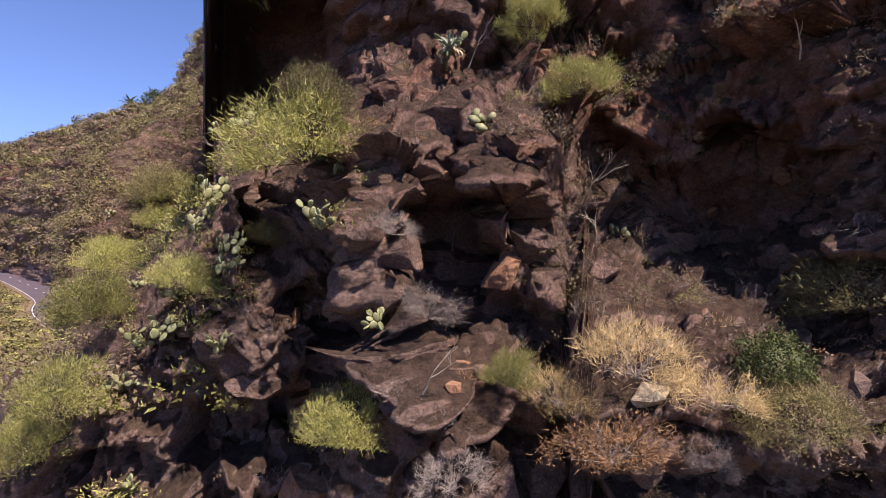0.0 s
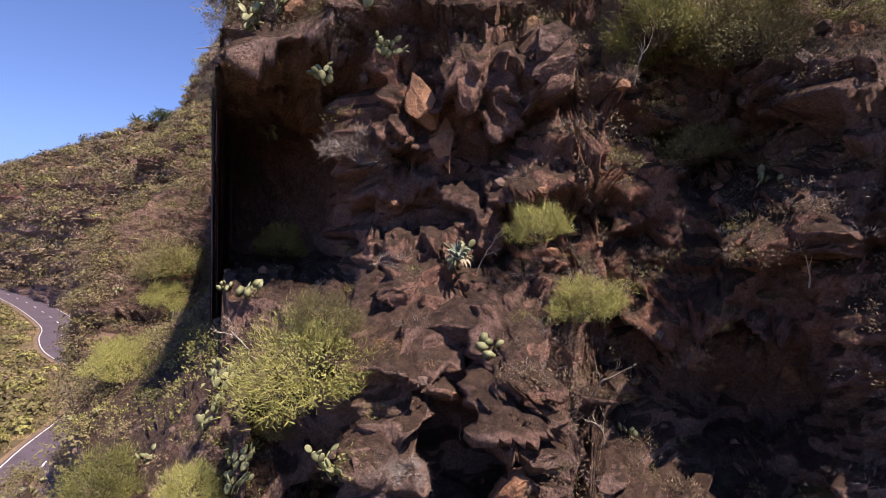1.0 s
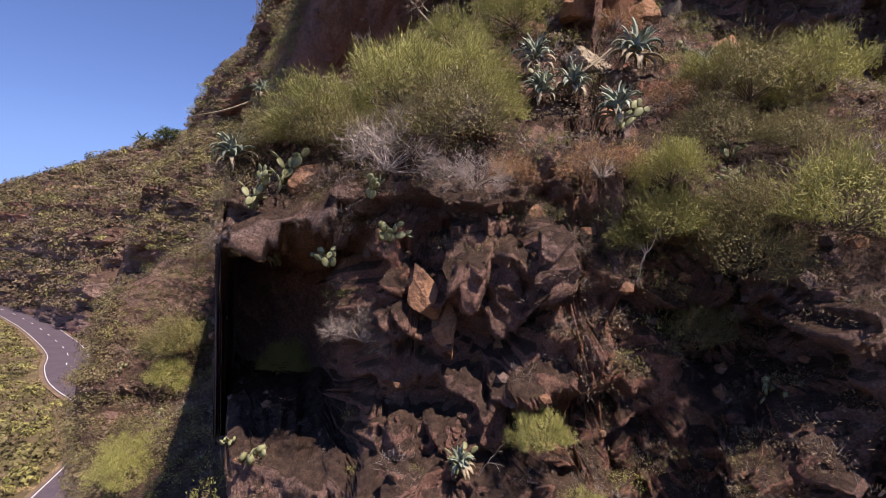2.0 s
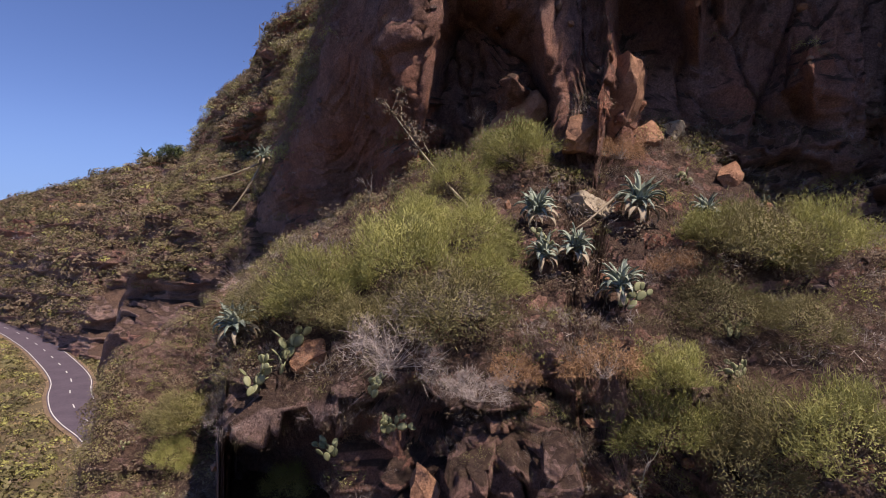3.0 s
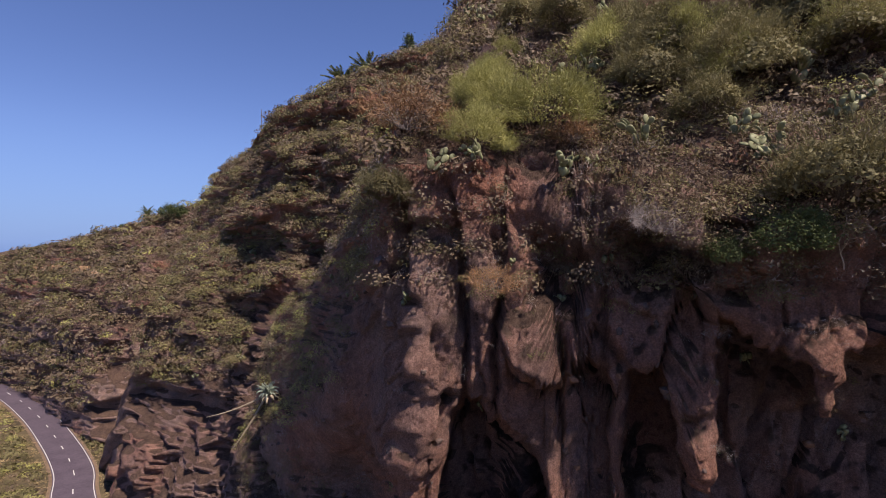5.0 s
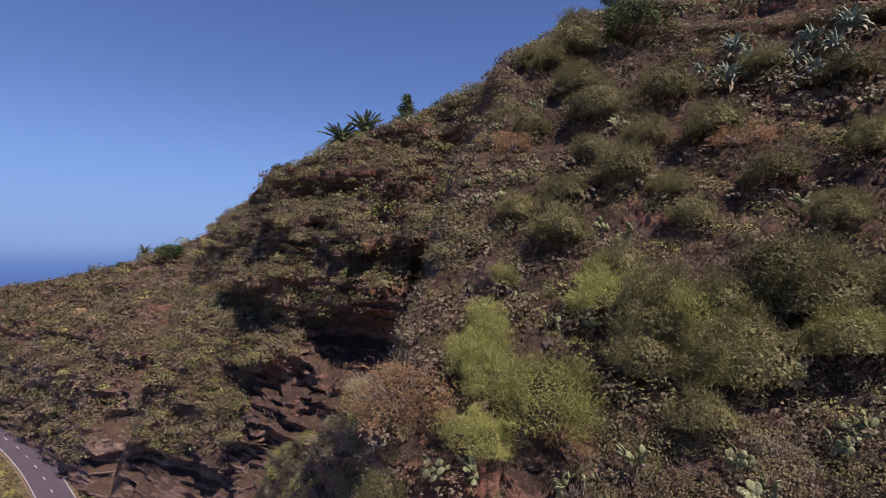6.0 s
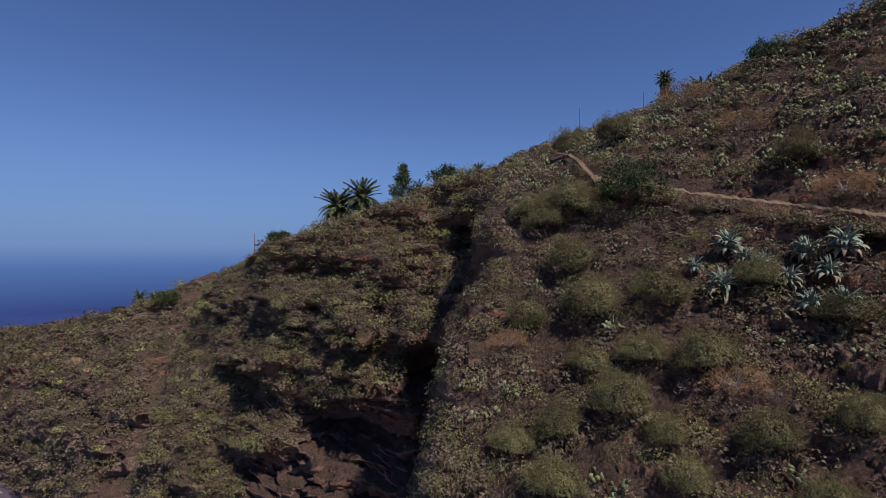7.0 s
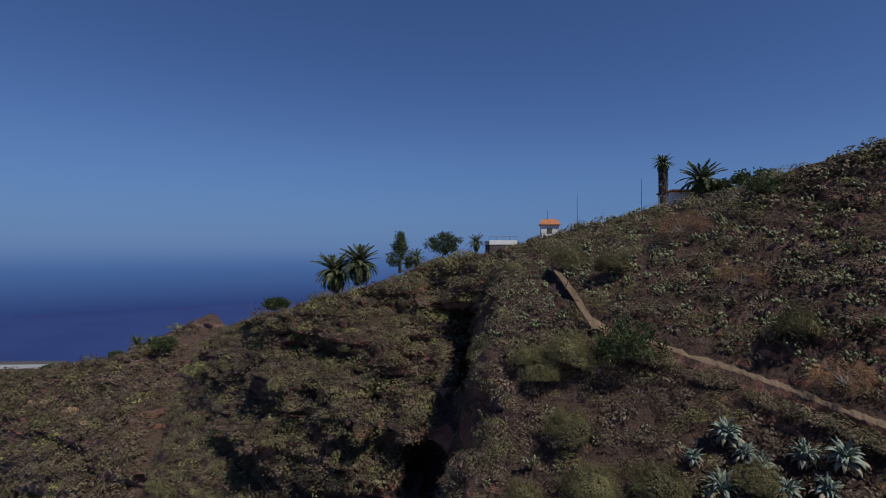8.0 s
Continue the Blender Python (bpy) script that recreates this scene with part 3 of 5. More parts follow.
def bush_points(rng, count, clumps, length, width, spread=0.6, flat=1.0, up=0.5, tight=0.10):
    """The leaves of a dome-shaped shrub of radius 1, standing on its origin, gathered in clumps with gaps between them."""
    d = rng.normal(size=(clumps, 3))
    d[:, 2] = np.abs(d[:, 2]) * 0.95 - 0.10
    d = unit(d)
    c = d * rng.uniform(0.40, 0.99, clumps)[:, None] ** 0.7 * np.array([1.0, 1.0, 0.92 * flat]) + np.array([0, 0, 0.12])
    k = rng.integers(0, clumps, count)
    base = c[k] + rng.normal(size=(count, 3)) * tight * rng.uniform(0.7, 1.4, clumps)[k][:, None]
    base[:, 2] = np.maximum(base[:, 2], 0.02)
    way = unit(d[k] * 0.8 + np.array([0, 0, up]) + rng.normal(size=(count, 3)) * spread)
    return blades(base, way, length * rng.uniform(0.5, 1.3, count), width * rng.uniform(0.6, 1.4, count), rng)


def dome_points(g, count, size, flat):
    """The leafy skin of a rounded shrub of radius 1: small sprays that lie roughly along a lumpy dome."""
    def on_dome(n):
        d = g.normal(size=(n, 3))
        d[:, 2] = np.abs(d[:, 2]) - 0.12
        return unit(d)
    lumps, d = on_dome(16), on_dome(count)
    near = (d @ lumps.T).max(1)
    r = 0.74 + 0.26 * np.exp(-((1.0 - near) / 0.12)) + g.normal(size=count) * 0.035
    mid = d * r[:, None] * np.array([1.0, 1.0, flat]) + np.array([0, 0, 0.08])
    n = unit(d + np.array([0, 0, 0.2]) + g.normal(size=d.shape) * 0.36)
    u = unit(np.cross(n, g.normal(size=d.shape)))
    w = np.cross(n, u)
    tri = []
    for k in range(3):
        t = 2.0944 * k + g.uniform(-0.5, 0.5, count)
        q = size * g.uniform(0.45, 1.25, count)
        tri.append(mid + u * (np.cos(t) * q)[:, None] + w * (np.sin(t) * q)[:, None])
    return np.stack(tri, 1).reshape(-1, 3)


def twig_points(rng, count, reach=0.95, width=0.018):
    """Bare stems that fan out from the root of a shrub of radius 1."""
    d = rng.normal(size=(count, 3))
    d[:, 2] = np.abs(d[:, 2]) + 0.25
    d = unit(d)
    a = blades(rng.normal(size=(count, 3)) * 0.05 * np.array([1, 1, 0.2]), d, reach * rng.uniform(0.6, 1.1, count), np.full(count, width), rng)
    b0 = d * rng.uniform(0.3, 0.8, count)[:, None]
    w = unit(d + rng.normal(size=d.shape) * 0.7)
    b = blades(b0, w, 0.35 * rng.uniform(0.6, 1.2, count), np.full(count, width * 0.6), rng)
    return np.concatenate([a, b])


def tri_object(name, pts, mat):
    return mesh_object(name, pts, np.arange(len(pts)).reshape(-1, 3), mat, False)


SHRUBS = {
    # kind: leaf material, count, clumps, length, width, spread, flat, up, name, label, category
    "broom": (M_BROOM, 7600, 70, 0.125, 0.0125, 0.65, 1.10, 0.60, "broom_shrub", "feathery yellow-green broom shrub on the rocky slope", "shrub"),
    "olive": (M_OLIVE, 6200, 70, 0.105, 0.0135, 0.80, 1.0, 0.55, "olive_green_shrub", "dull olive-green rounded shrub with fine twiggy foliage", "shrub"),
    "rust": (M_RUST, 3200, 50, 0.12, 0.015, 0.95, 0.75, 0.2, "dry_shrub", "dried-out rusty brown shrub, low and tangled", "dry shrub"),
    "grey": (M_GREY, 1500, 34, 0.28, 0.009, 1.0, 0.8, 0.3, "bare_grey_shrub", "leafless grey twiggy shrub clinging to the rock", "dry shrub"),
    "straw": (M_STRAW, 2800, 46, 0.20, 0.010, 0.8, 0.7, 0.6, "dry_grass_tuft", "tuft of straw-yellow dry grass", "dry grass"),
    "leafy": (M_TREE, 2200, 44, 0.10, 0.045, 0.9, 0.95, 0.4, "leafy_shrub", "dense dark green leafy shrub", "shrub"),
}
rng = np.random.default_rng(4)


def shrub_models(kind, core, variants=3):
    mat, count, clumps, length, width, spread, flat, up, name, label, category = SHRUBS[kind]
    out = []
    for _ in range(variants):
        leaves = bush_points(rng, count, clumps, length, width, spread, flat, up)
        if kind in ("broom", "olive", "leafy"):
            leaves = np.concatenate([leaves, 0.80 * dome_points(rng, 2600, core, flat)])
        ob = tri_object(name, leaves, mat)
        child(tri_object("stem_tangle", twig_points(rng, 46), M_BARK if kind in ("broom", "olive", "leafy") else M_GREY), ob, "thin woody stems")
        tagged(ob, label, category, group=name.replace("_", " ") + "s of the slope")
        out.append(ob)
    return out


def on_hill(places):
    a, z = np.array([p[0] for p in places]), np.array([p[1] for p in places])
    y = distance(a, z)
    return np.stack([a * y, y, z], 1)


def plant(kind, places, core):
    models = shrub_models(kind, core)
    pts = on_hill([(a, z - 0.35 * r) for a, z, r in places])
    for i, (p, (a, z, r)) in enumerate(zip(pts, places)):
        r = r * 0.98
        m = pose(p[0], p[1] - 0.35 * r, p[2] - 0.08 * r, 14, rng.uniform(-8, 8), rng.uniform(0, 360))
        s = Matrix.Diagonal((r * rng.uniform(0.9, 1.12), r * rng.uniform(0.9, 1.1), r * rng.uniform(0.85, 1.1), 1.0))
        if i < len(models):
            models[i].matrix_basis = m @ s
        else:
            ob = copy_thing(models[i % len(models)], m)
            ob.matrix_basis = m @ s
    for extra in models[len(places):]:
        for o in list(extra.children) + [extra]:
            bpy.data.objects.remove(o)


# Places of the plants and rocks: bearing, height, radius (rocks: half width, half height).
BROOM_LOW = [(-0.785, -3.9, 0.9), (-0.181, -2.87, 0.94), (-0.715, -2.75, 1.05), (0.128, -1.99, 0.5), (-0.655, -1.15, 1.05), (-0.501, -0.47, 0.72), (-0.644, -0.38, 1.18), (-0.626, -0.02, 1.22), (-0.548, 1.56, 1.37), (-0.264, 2.12, 1.3), (0.26, 3.11, 0.67), (-0.515, 3.43, 1.38), (-0.324, 4.31, 0.89), (0.167, 4.54, 0.71), (0.391, 8.65, 1.11), (0.718, 8.95, 1.38)]
BROOM_TALUS = [(0.41, 9.77, 1.01), (-0.258, 11.38, 1.23), (0.062, 11.65, 0.9), (-0.103, 12.14, 1.56), (0.69, 12.55, 1.35), (0.029, 12.7, 1.13), (0.497, 12.76, 1.1), (-0.07, 13.14, 0.92), (-0.004, 14.29, 1.08), (0.117, 15.43, 1.44)]
BROOM_TOP = [(0.029, 31.14, 1.28), (0.172, 32.34, 1.78), (0.084, 32.7, 1.39), (0.029, 33.07, 1.2), (0.497, 33.57, 1.41), (0.056, 33.91, 1.12), (0.735, 34.58, 1.43), (0.412, 35.08, 1.69), (0.481, 35.19, 1.27), (0.282, 35.57, 1.46), (0.286, 36.6, 1.05), (0.056, 34.56, 0.93), (0.029, 33.38, 1.11), (0.089, 36.08, 0.78)]
OLIVE_LOW = [(0.668, -2.21, 0.82), (0.79, -0.55, 1.12), (-0.346, 0.34, 0.5), (-0.243, 2.93, 0.66), (-0.526, 3.6, 1.9), (0.466, 6.37, 0.97), (0.543, 8.22, 1.26), (0.571, 8.92, 1.08)]
OLIVE_TALUS = [(0.647, 10.71, 0.93), (-0.181, 10.75, 1.0), (-0.26, 10.89, 1.04), (0.486, 11.01, 1.12), (-0.359, 11.06, 0.93), (-0.016, 11.21, 1.46), (0.551, 12.5, 1.54)]
OLIVE_TOP = [(0.702, 29.19, 1.89), (-0.148, 29.21, 0.89), (0.466, 32.01, 1.21), (0.362, 33.54, 1.34), (0.531, 34.01, 1.97), (0.74, 34.45, 1.76), (0.373, 35.02, 1.67), (0.676, 36.03, 1.92), (0.826, 36.13, 1.28), (0.628, 36.79, 1.91), (0.232, 48.65, 1.63), (0.183, 51.27, 1.57), (0.155, 52.27, 1.39), (0.226, 52.89, 2.07), (0.663, 55.46, 1.78), (0.314, 59.21, 1.83), (0.227, 59.41, 2.04), (0.27, 46.34, 1.98), (0.401, 46.9, 1.73), (0.324, 41.54, 1.75), (0.264, 42.9, 1.36), (0.363, 43.54, 1.33), (0.493, 43.8, 1.7), (0.59, 47.64, 1.63), (0.607, 40.88, 1.48), (0.21, 40.34, 1.38), (0.199, 38.42, 1.62), (0.412, 40.48, 1.07), (0.373, 35.6, 1.74), (0.504, 35.56, 1.57), (0.677, 36.48, 1.76), (0.482, 34.06, 1.7), (0.341, 33.96, 1.32), (0.144, 45.1, 1.45), (0.725, 39.06, 1.18), (0.45, 39.06, 1.1), (0.741, 46.08, 1.46), (0.784, 42.1, 1.22), (0.314, 36.82, 1.26), (0.117, 39.32, 1.19)]
RUST_LOW = [(0.315, -2.67, 0.89)]
RUST_TALUS = [(0.106, 9.72, 0.65), (0.28, 9.89, 0.93), (0.411, 11.93, 0.76), (0.314, 15.41, 0.85)]
RUST_TOP = [(0.062, 26.22, 0.9), (0.216, 31.07, 1.03), (-0.109, 32.34, 2.16), (0.547, 42.88, 1.36), (0.111, 43.65, 1.28), (0.75, 53.06, 1.79), (0.555, 58.43, 1.79), (0.446, 62.48, 2.22)]
GREY_LOW = [(0.018, -3.25, 0.58), (0.503, -3.05, 0.46), (-0.026, -0.9, 0.59), (-0.104, 0.47, 0.51), (-0.171, 6.33, 0.94)]
GREY_TALUS = [(0.039, 9.51, 0.76), (-0.125, 10.18, 1.21), (-0.026, 11.02, 1.16)]
GREY_TOP = [(0.368, 27.95, 0.9)]
STRAW_LOW = [(0.222, -2.18, 0.71), (0.519, -2.02, 0.73), (0.36, -1.47, 0.99)]
LEAFY_LOW = [(0.63, -1.62, 0.6)]
LEAFY_TOP = [(0.503, 27.15, 0.69), (0.616, 27.72, 1.07), (0.341, 53.54, 2.65), (0.599, 65.5, 1.5)]
SHRUB_PLACES = [("broom", BROOM_LOW + BROOM_TALUS, 0.026), ("broom", BROOM_TOP, 0.032), ("olive", OLIVE_LOW + OLIVE_TALUS, 0.03), ("olive", OLIVE_TOP, 0.06), ("rust", RUST_LOW + RUST_TALUS + RUST_TOP, 0.0), ("grey", GREY_LOW + GREY_TALUS + GREY_TOP, 0.0), ("straw", STRAW_LOW, 0.0), ("leafy", LEAFY_LOW + LEAFY_TOP, 0.05)]
PEARS_LOW = [(-0.633, -2.63, 0.29), (-0.589, -1.81, 0.36), (-0.446, -1.68, 0.34), (-0.556, -1.48, 0.37), (-0.126, -1.19, 0.31), (-0.534, -0.8, 0.29), (-0.418, -0.33, 0.28), (-0.424, 0.13, 0.35), (-0.484, 0.49, 0.33), (-0.236, 0.56, 0.39), (-0.462, 0.83, 0.35), (-0.459, 1.3, 0.43), (-0.324, 1.97, 0.24), (0.001, 3.91, 0.46), (-0.349, 7.72, 0.44), (-0.238, 7.83, 0.37), (-0.127, 8.4, 0.43), (-0.403, 9.23, 0.54), (-0.169, 9.31, 0.44), (-0.36, 9.56, 0.48), (0.544, 9.57, 0.25), (-0.336, 9.95, 0.64)]
PEARS_HIGH = [(0.545, 10.36, 0.46), (0.32, 11.11, 0.5), (-0.269, 11.24, 0.46), (0.182, 12.44, 0.47), (0.188, 29.77, 0.66), (-0.059, 30.01, 0.6), (0.029, 30.21, 0.6), (0.606, 30.26, 0.81), (0.336, 30.78, 0.69), (0.531, 30.88, 0.57), (0.735, 31.38, 0.64), (0.778, 31.95, 0.65), (0.639, 33.08, 0.82), (0.188, 34.29, 0.54), (0.481, 34.34, 0.57), (0.253, 34.43, 0.53), (0.6, 35.81, 0.57), (0.59, 37.07, 0.61), (0.655, 37.35, 0.61), (0.33, 37.77, 0.59), (0.325, 38.01, 0.69), (0.676, 39.3, 0.51), (0.111, 41.24, 0.67), (0.319, 44.64, 0.62), (0.155, 46.49, 0.79)]
PEAR_PLACES = PEARS_LOW + PEARS_HIGH
AGAVE_PLACES = [(0.161, 13.37, 0.77), (0.346, 13.63, 0.94), (0.226, 12.32, 0.7), (0.319, 11.42, 0.74), (0.481, 13.33, 0.66), (0.172, 12.16, 0.62), (-0.42, 10.44, 0.73), (0.532, 49.45, 1.46), (0.515, 47.04, 1.56), (0.678, 48.96, 1.36), (0.753, 49.44, 1.49), (0.688, 46.3, 1.25), (0.753, 46.47, 1.21), (0.60, 48.2, 1.2), (0.645, 47.5, 1.2), (0.565, 48.5, 1.1), (0.72, 47.9, 1.2), (0.47, 48.0, 0.9), (-0.371, 18.23, 0.94), (0.018, 3.92, 0.41)]
DARK_BLOCKS = [(0.167, 0.01, 0.76, 0.41), (-0.368, -2.61, 0.67, 0.37), (-0.093, 0.01, 0.53, 0.41), (-0.159, 0.36, 0.52, 0.46), (0.018, 2.61, 0.74, 0.49), (0.503, -3.25, 0.54, 0.41), (0.404, -3.34, 0.41, 0.36), (0.106, -4.47, 0.47, 0.71), (0.194, -4.29, 0.5, 0.66), (-0.401, -5.68, 0.68, 0.34), (0.613, -3.15, 0.35, 0.35), (0.326, -0.36, 0.44, 0.38), (-0.104, 3.16, 0.54, 0.49), (0.033, 7.09, 0.34, 0.51), (0.215, 7.66, 0.49, 0.49), (0.083, 10.96, 0.57, 0.26), (-0.093, 3.23, 0.44, 0.38), (0.076, 10.67, 0.63, 0.31), (0.201, 8.0, 0.43, 0.47), (0.787, 13.77, 0.64, 0.6)]
DARK_SLABS = [(0.174, 9.7, 0.51, 0.38), (-0.211, 9.18, 0.45, 0.32), (0.067, 36.0, 0.96, 0.69), (0.056, 42.21, 1.23, 1.06), (0.242, 36.3, 0.79, 0.53), (0.062, 35.27, 1.07, 0.8), (0.172, 36.28, 0.81, 0.54), (0.249, 37.14, 0.76, 0.49)]
RED_BLOCKS = [(0.117, -0.49, 0.39, 0.28), (-0.275, -5.13, 0.72, 0.59), (-0.055, 7.0, 0.41, 0.64), (-0.016, 6.31, 0.35, 0.52), (-0.295, 9.57, 0.55, 0.48), (0.115, 16.5, 0.95, 1.2), (0.335, 16.9, 0.7, 1.4), (0.385, 15.9, 0.65, 0.55), (0.54, 14.47, 0.5, 0.53), (0.252, 15.7, 0.7, 0.8)]
PALE_STONES = [(0.409, -2.21, 0.29, 0.19), (0.432, 16.3, 0.41, 0.52), (0.262, 13.45, 0.69, 0.43)]
OCHRE_ROCKS = [(-0.735, 22.9, 1.6, 0.9), (-0.755, 22.3, 1.2, 0.7), (-0.80, 22.9, 1.9, 1.1), (-0.822, 22.4, 1.5, 0.9), (-0.84, 23.2, 1.8, 0.8), (-0.715, 22.2, 1.0, 0.6)]
ROCK_PLACES = [(OCHRE_ROCKS, M_OCHRE, "weathered ochre rock below a hollow of the ridge"), (DARK_BLOCKS + DARK_SLABS, M_HILL, "angular dark basalt block of the outcrop"), (RED_BLOCKS, M_ROCK_RED, "angular reddish rock block of the cliff"), (PALE_STONES, M_STALK, "pale tan stone lit by the sun")]
for kind, places, core in SHRUB_PLACES:
    plant(kind, places, core)


# ---- prickly pears ----
def pad_mesh():
    ring, v, f = 10, [], []
    outline = [(math.cos(t) * (0.30 + 0.05 * math.sin(t)), 0.45 + math.sin(t) * 0.45) for t in np.linspace(0, 2 * math.pi, ring, endpoint=False)]
    for depth, k in ((-0.055, 0.72), (0.0, 1.0), (0.055, 0.72)):
        v += [(x * k, depth, 0.45 + (z - 0.45) * k) for x, z in outline]
    v += [(0, -0.07, 0.45), (0, 0.07, 0.45)]
    for i in range(ring):
        j = (i + 1) % ring
        for b in (0, ring):
            f += [(b + i, b + j, b + ring + j), (b + i, b + ring + j, b + ring + i)]
        f += [(i, 3 * ring, j), (2 * ring + i, 2 * ring + j, 3 * ring + 1)]
    ob = mesh_object("pad", v, f, M_PAD)
    me = ob.data
    bpy.data.objects.remove(ob)
    return me


PAD = pad_mesh()


def prickly_pear(seed):
    r = random.Random(seed)
    root = new("prickly_pear")
    tagged(root, "pale green prickly pear cactus with flat oval pads", "cactus", group="prickly pears of the slope")
    todo = [(pose(r.uniform(-0.4, 0.4), r.uniform(-0.3, 0.2), -0.05, r.uniform(-25, 25), r.uniform(-35, 35), r.uniform(0, 180)), 0) for _ in range(4)]
    made = 0
    while todo and made < 17:
        m, depth = todo.pop(0)
        k = r.uniform(0.75, 1.1) * (0.62 - 0.04 * depth)
        pad = new("pad", PAD)
        pad.parent = root
        pad.matrix_basis = m @ Matrix.Scale(k, 4)
        made += 1
        if depth < 3:
            for _ in range(r.choice((1, 2, 2))):
                t = r.uniform(-60, 60)
                todo.append((m @ pose(math.sin(radians(t)) * 0.28 * k, 0, (0.45 + 0.42 * math.cos(radians(t))) * k, r.uniform(-35, 35), t * 0.8, r.uniform(-70, 70)), depth + 1))
    return root


PEARS = [prickly_pear(k) for k in range(4)]
for i, (p, (a, z, r)) in enumerate(zip(on_hill([(a, z - 0.5 * r) for a, z, r in PEAR_PLACES]), PEAR_PLACES)):
    m = pose(p[0], p[1] - 0.1, p[2], 18, 0, rng.uniform(0, 360)) @ Matrix.Scale(max(r, 0.35) * 1.05, 4)
    ob = PEARS[i] if i < len(PEARS) else copy_thing(PEARS[i % 4], m)
    ob.matrix_basis = m


# ---- agaves ----
def agave_leaf(name, bend, mat):
    """A fleshy tapered leaf, 1 m long, that arches over by bend degrees."""
    n, v, f = 9, [], []
    x, z, ang = 0.0, 0.0, 0.0
    for i in range(n + 1):
        t = i / n
        w = 0.085 * (0.75 + 0.9 * t * (1 - t) * 2) * (1 - t ** 3) + 0.004
        up = 0.03 * (1 - t)
        c, s = math.cos(ang), math.sin(ang)
        for dy, dh in ((-w, 0.028), (0, -0.012), (w, 0.028), (0, -0.012 - up - 0.012)):
            v.append((x - s * dh, dy, z + c * dh))
        x, z, ang = x + c / n, z + s / n, ang - radians(bend) * 2 * t / n
    for i in range(n):
        for a, b in ((0, 1), (1, 2), (2, 3), (3, 0)):
            f.append((4 * i + a, 4 * i + b, 4 * i + 4 + b, 4 * i + 4 + a))
    ob = mesh_object(name, v, f, mat)
    me = ob.data
    bpy.data.objects.remove(ob)
    return me


LEAVES = [agave_leaf("leaf", b, M_AGAVE) for b in (50, 140, 195)]
DEAD_LEAF = agave_leaf("dead_leaf", 150, M_STALK)


def agave(seed):
    r = random.Random(seed)
    root = tagged(new("agave"), "large blue-green agave rosette with drooping outer leaves", "agave", group="agaves of the slope")
    for i in range(52):
        t = i / 51
        dead = t > 0.76
        lift = 82 - 50 * t + r.uniform(-16, 16) - (30 if dead else 0)
        lf = new("dead_leaf" if dead else "leaf", DEAD_LEAF if dead else LEAVES[min(2, int(t * 3.6 + r.uniform(-0.4, 0.4)) if t < 0.9 else 2)])
        lf.parent = root
        lf.matrix_basis = pose(0, 0, 0.16 - 0.1 * t, 0, 0, i * 137.5 + r.uniform(-25, 25)) @ pose(0.05, 0, 0, 0, -lift, 0) @ Matrix.Diagonal((r.uniform(0.55, 1.15), r.uniform(0.9, 1.5), 1, 1))
        if dead:
            tagged(lf, "withered straw-coloured leaf")
    return root


AGAVES = [agave(k) for k in range(3)]
for i, (p, (a, z, r)) in enumerate(zip(on_hill([(a, z - 0.35 * r) for a, z, r in AGAVE_PLACES]), AGAVE_PLACES)):
    m = pose(p[0], p[1] - 0.25 * r, p[2], rng.uniform(4, 22), rng.uniform(-16, 16), 0) @ pose(0, 0, 0, 0, 0, rng.uniform(0, 360)) @ Matrix.Scale(r * (0.92 if z < 30 else 0.8), 4)
    ob = AGAVES[i] if i < 3 else copy_thing(AGAVES[i % 3], m)
    ob.matrix_basis = m


def tube(bm, pts, radii, sides=6):
    """A tapered tube along pts."""
    rings = []
    for i, p in enumerate(pts):
        d = (Vector(pts[min(i + 1, len(pts) - 1)]) - Vector(pts[max(i - 1, 0)])).normalized()
        q = d.to_track_quat("Z", "Y")
        rings.append([bm.verts.new(Vector(p) + q @ Vector((math.cos(k * 2 * math.pi / sides) * radii[i], math.sin(k * 2 * math.pi / sides) * radii[i], 0))) for k in range(sides)])
    for a, b in zip(rings, rings[1:]):
        for k in range(sides):
            bm.faces.new((a[k], a[(k + 1) % sides], b[(k + 1) % sides], b[k]))
    bm.faces.new(rings[0][::-1])
    bm.faces.new(rings[-1])


def flower_stalk(base, tip, thick, label, seed, branches=0):
    """A dry agave stalk; the upper part carries side branches with dark seed heads."""
    r = random.Random(seed)
    base, tip = Vector(base), Vector(tip)
    root = tagged(new("agave_stalk"), label, "agave stalk")
    d = tip - base
    pts = [base + d * t + Vector((0, 0, -0.05 * d.length * math.sin(t * math.pi))) for t in (0, 0.25, 0.5, 0.75, 1.0)]
    bm = bmesh.new()
    tube(bm, pts, [thick, thick * 0.85, thick * 0.7, thick * 0.5, thick * 0.25])
    part("stem", bm, M_STALK, root)
    for k in range(branches):
        t = 0.52 + 0.46 * k / max(branches - 1, 1)
        p = base + d * t
        e = p + Vector((r.uniform(-1, 1) * 0.5, r.uniform(-0.4, 0.4), r.uniform(0.1, 0.5))) * (1.25 - 0.6 * t) * (1 if k % 2 else -1) + Vector((0, 0, 0.25))
        bm = bmesh.new()
        tube(bm, [p, (p + e) / 2 + Vector((0, 0, -0.03)), e], [thick * 0.28, thick * 0.22, thick * 0.15], 4)
        br = part("side_branch", bm, M_STALK, root)
        g = np.random.default_rng(seed * 50 + k)
        c = tri_object("seed_head", blades(np.array(e) + g.normal(size=(70, 3)) * np.array([0.12, 0.12, 0.05]), unit(g.normal(size=(70, 3)) + np.array([0, 0, 0.6])), np.full(70, 0.09), np.full(70, 0.045), g), M_BARK)
        child(tagged(c, "dark dried seed head", kind="stuff"), br)
    return root


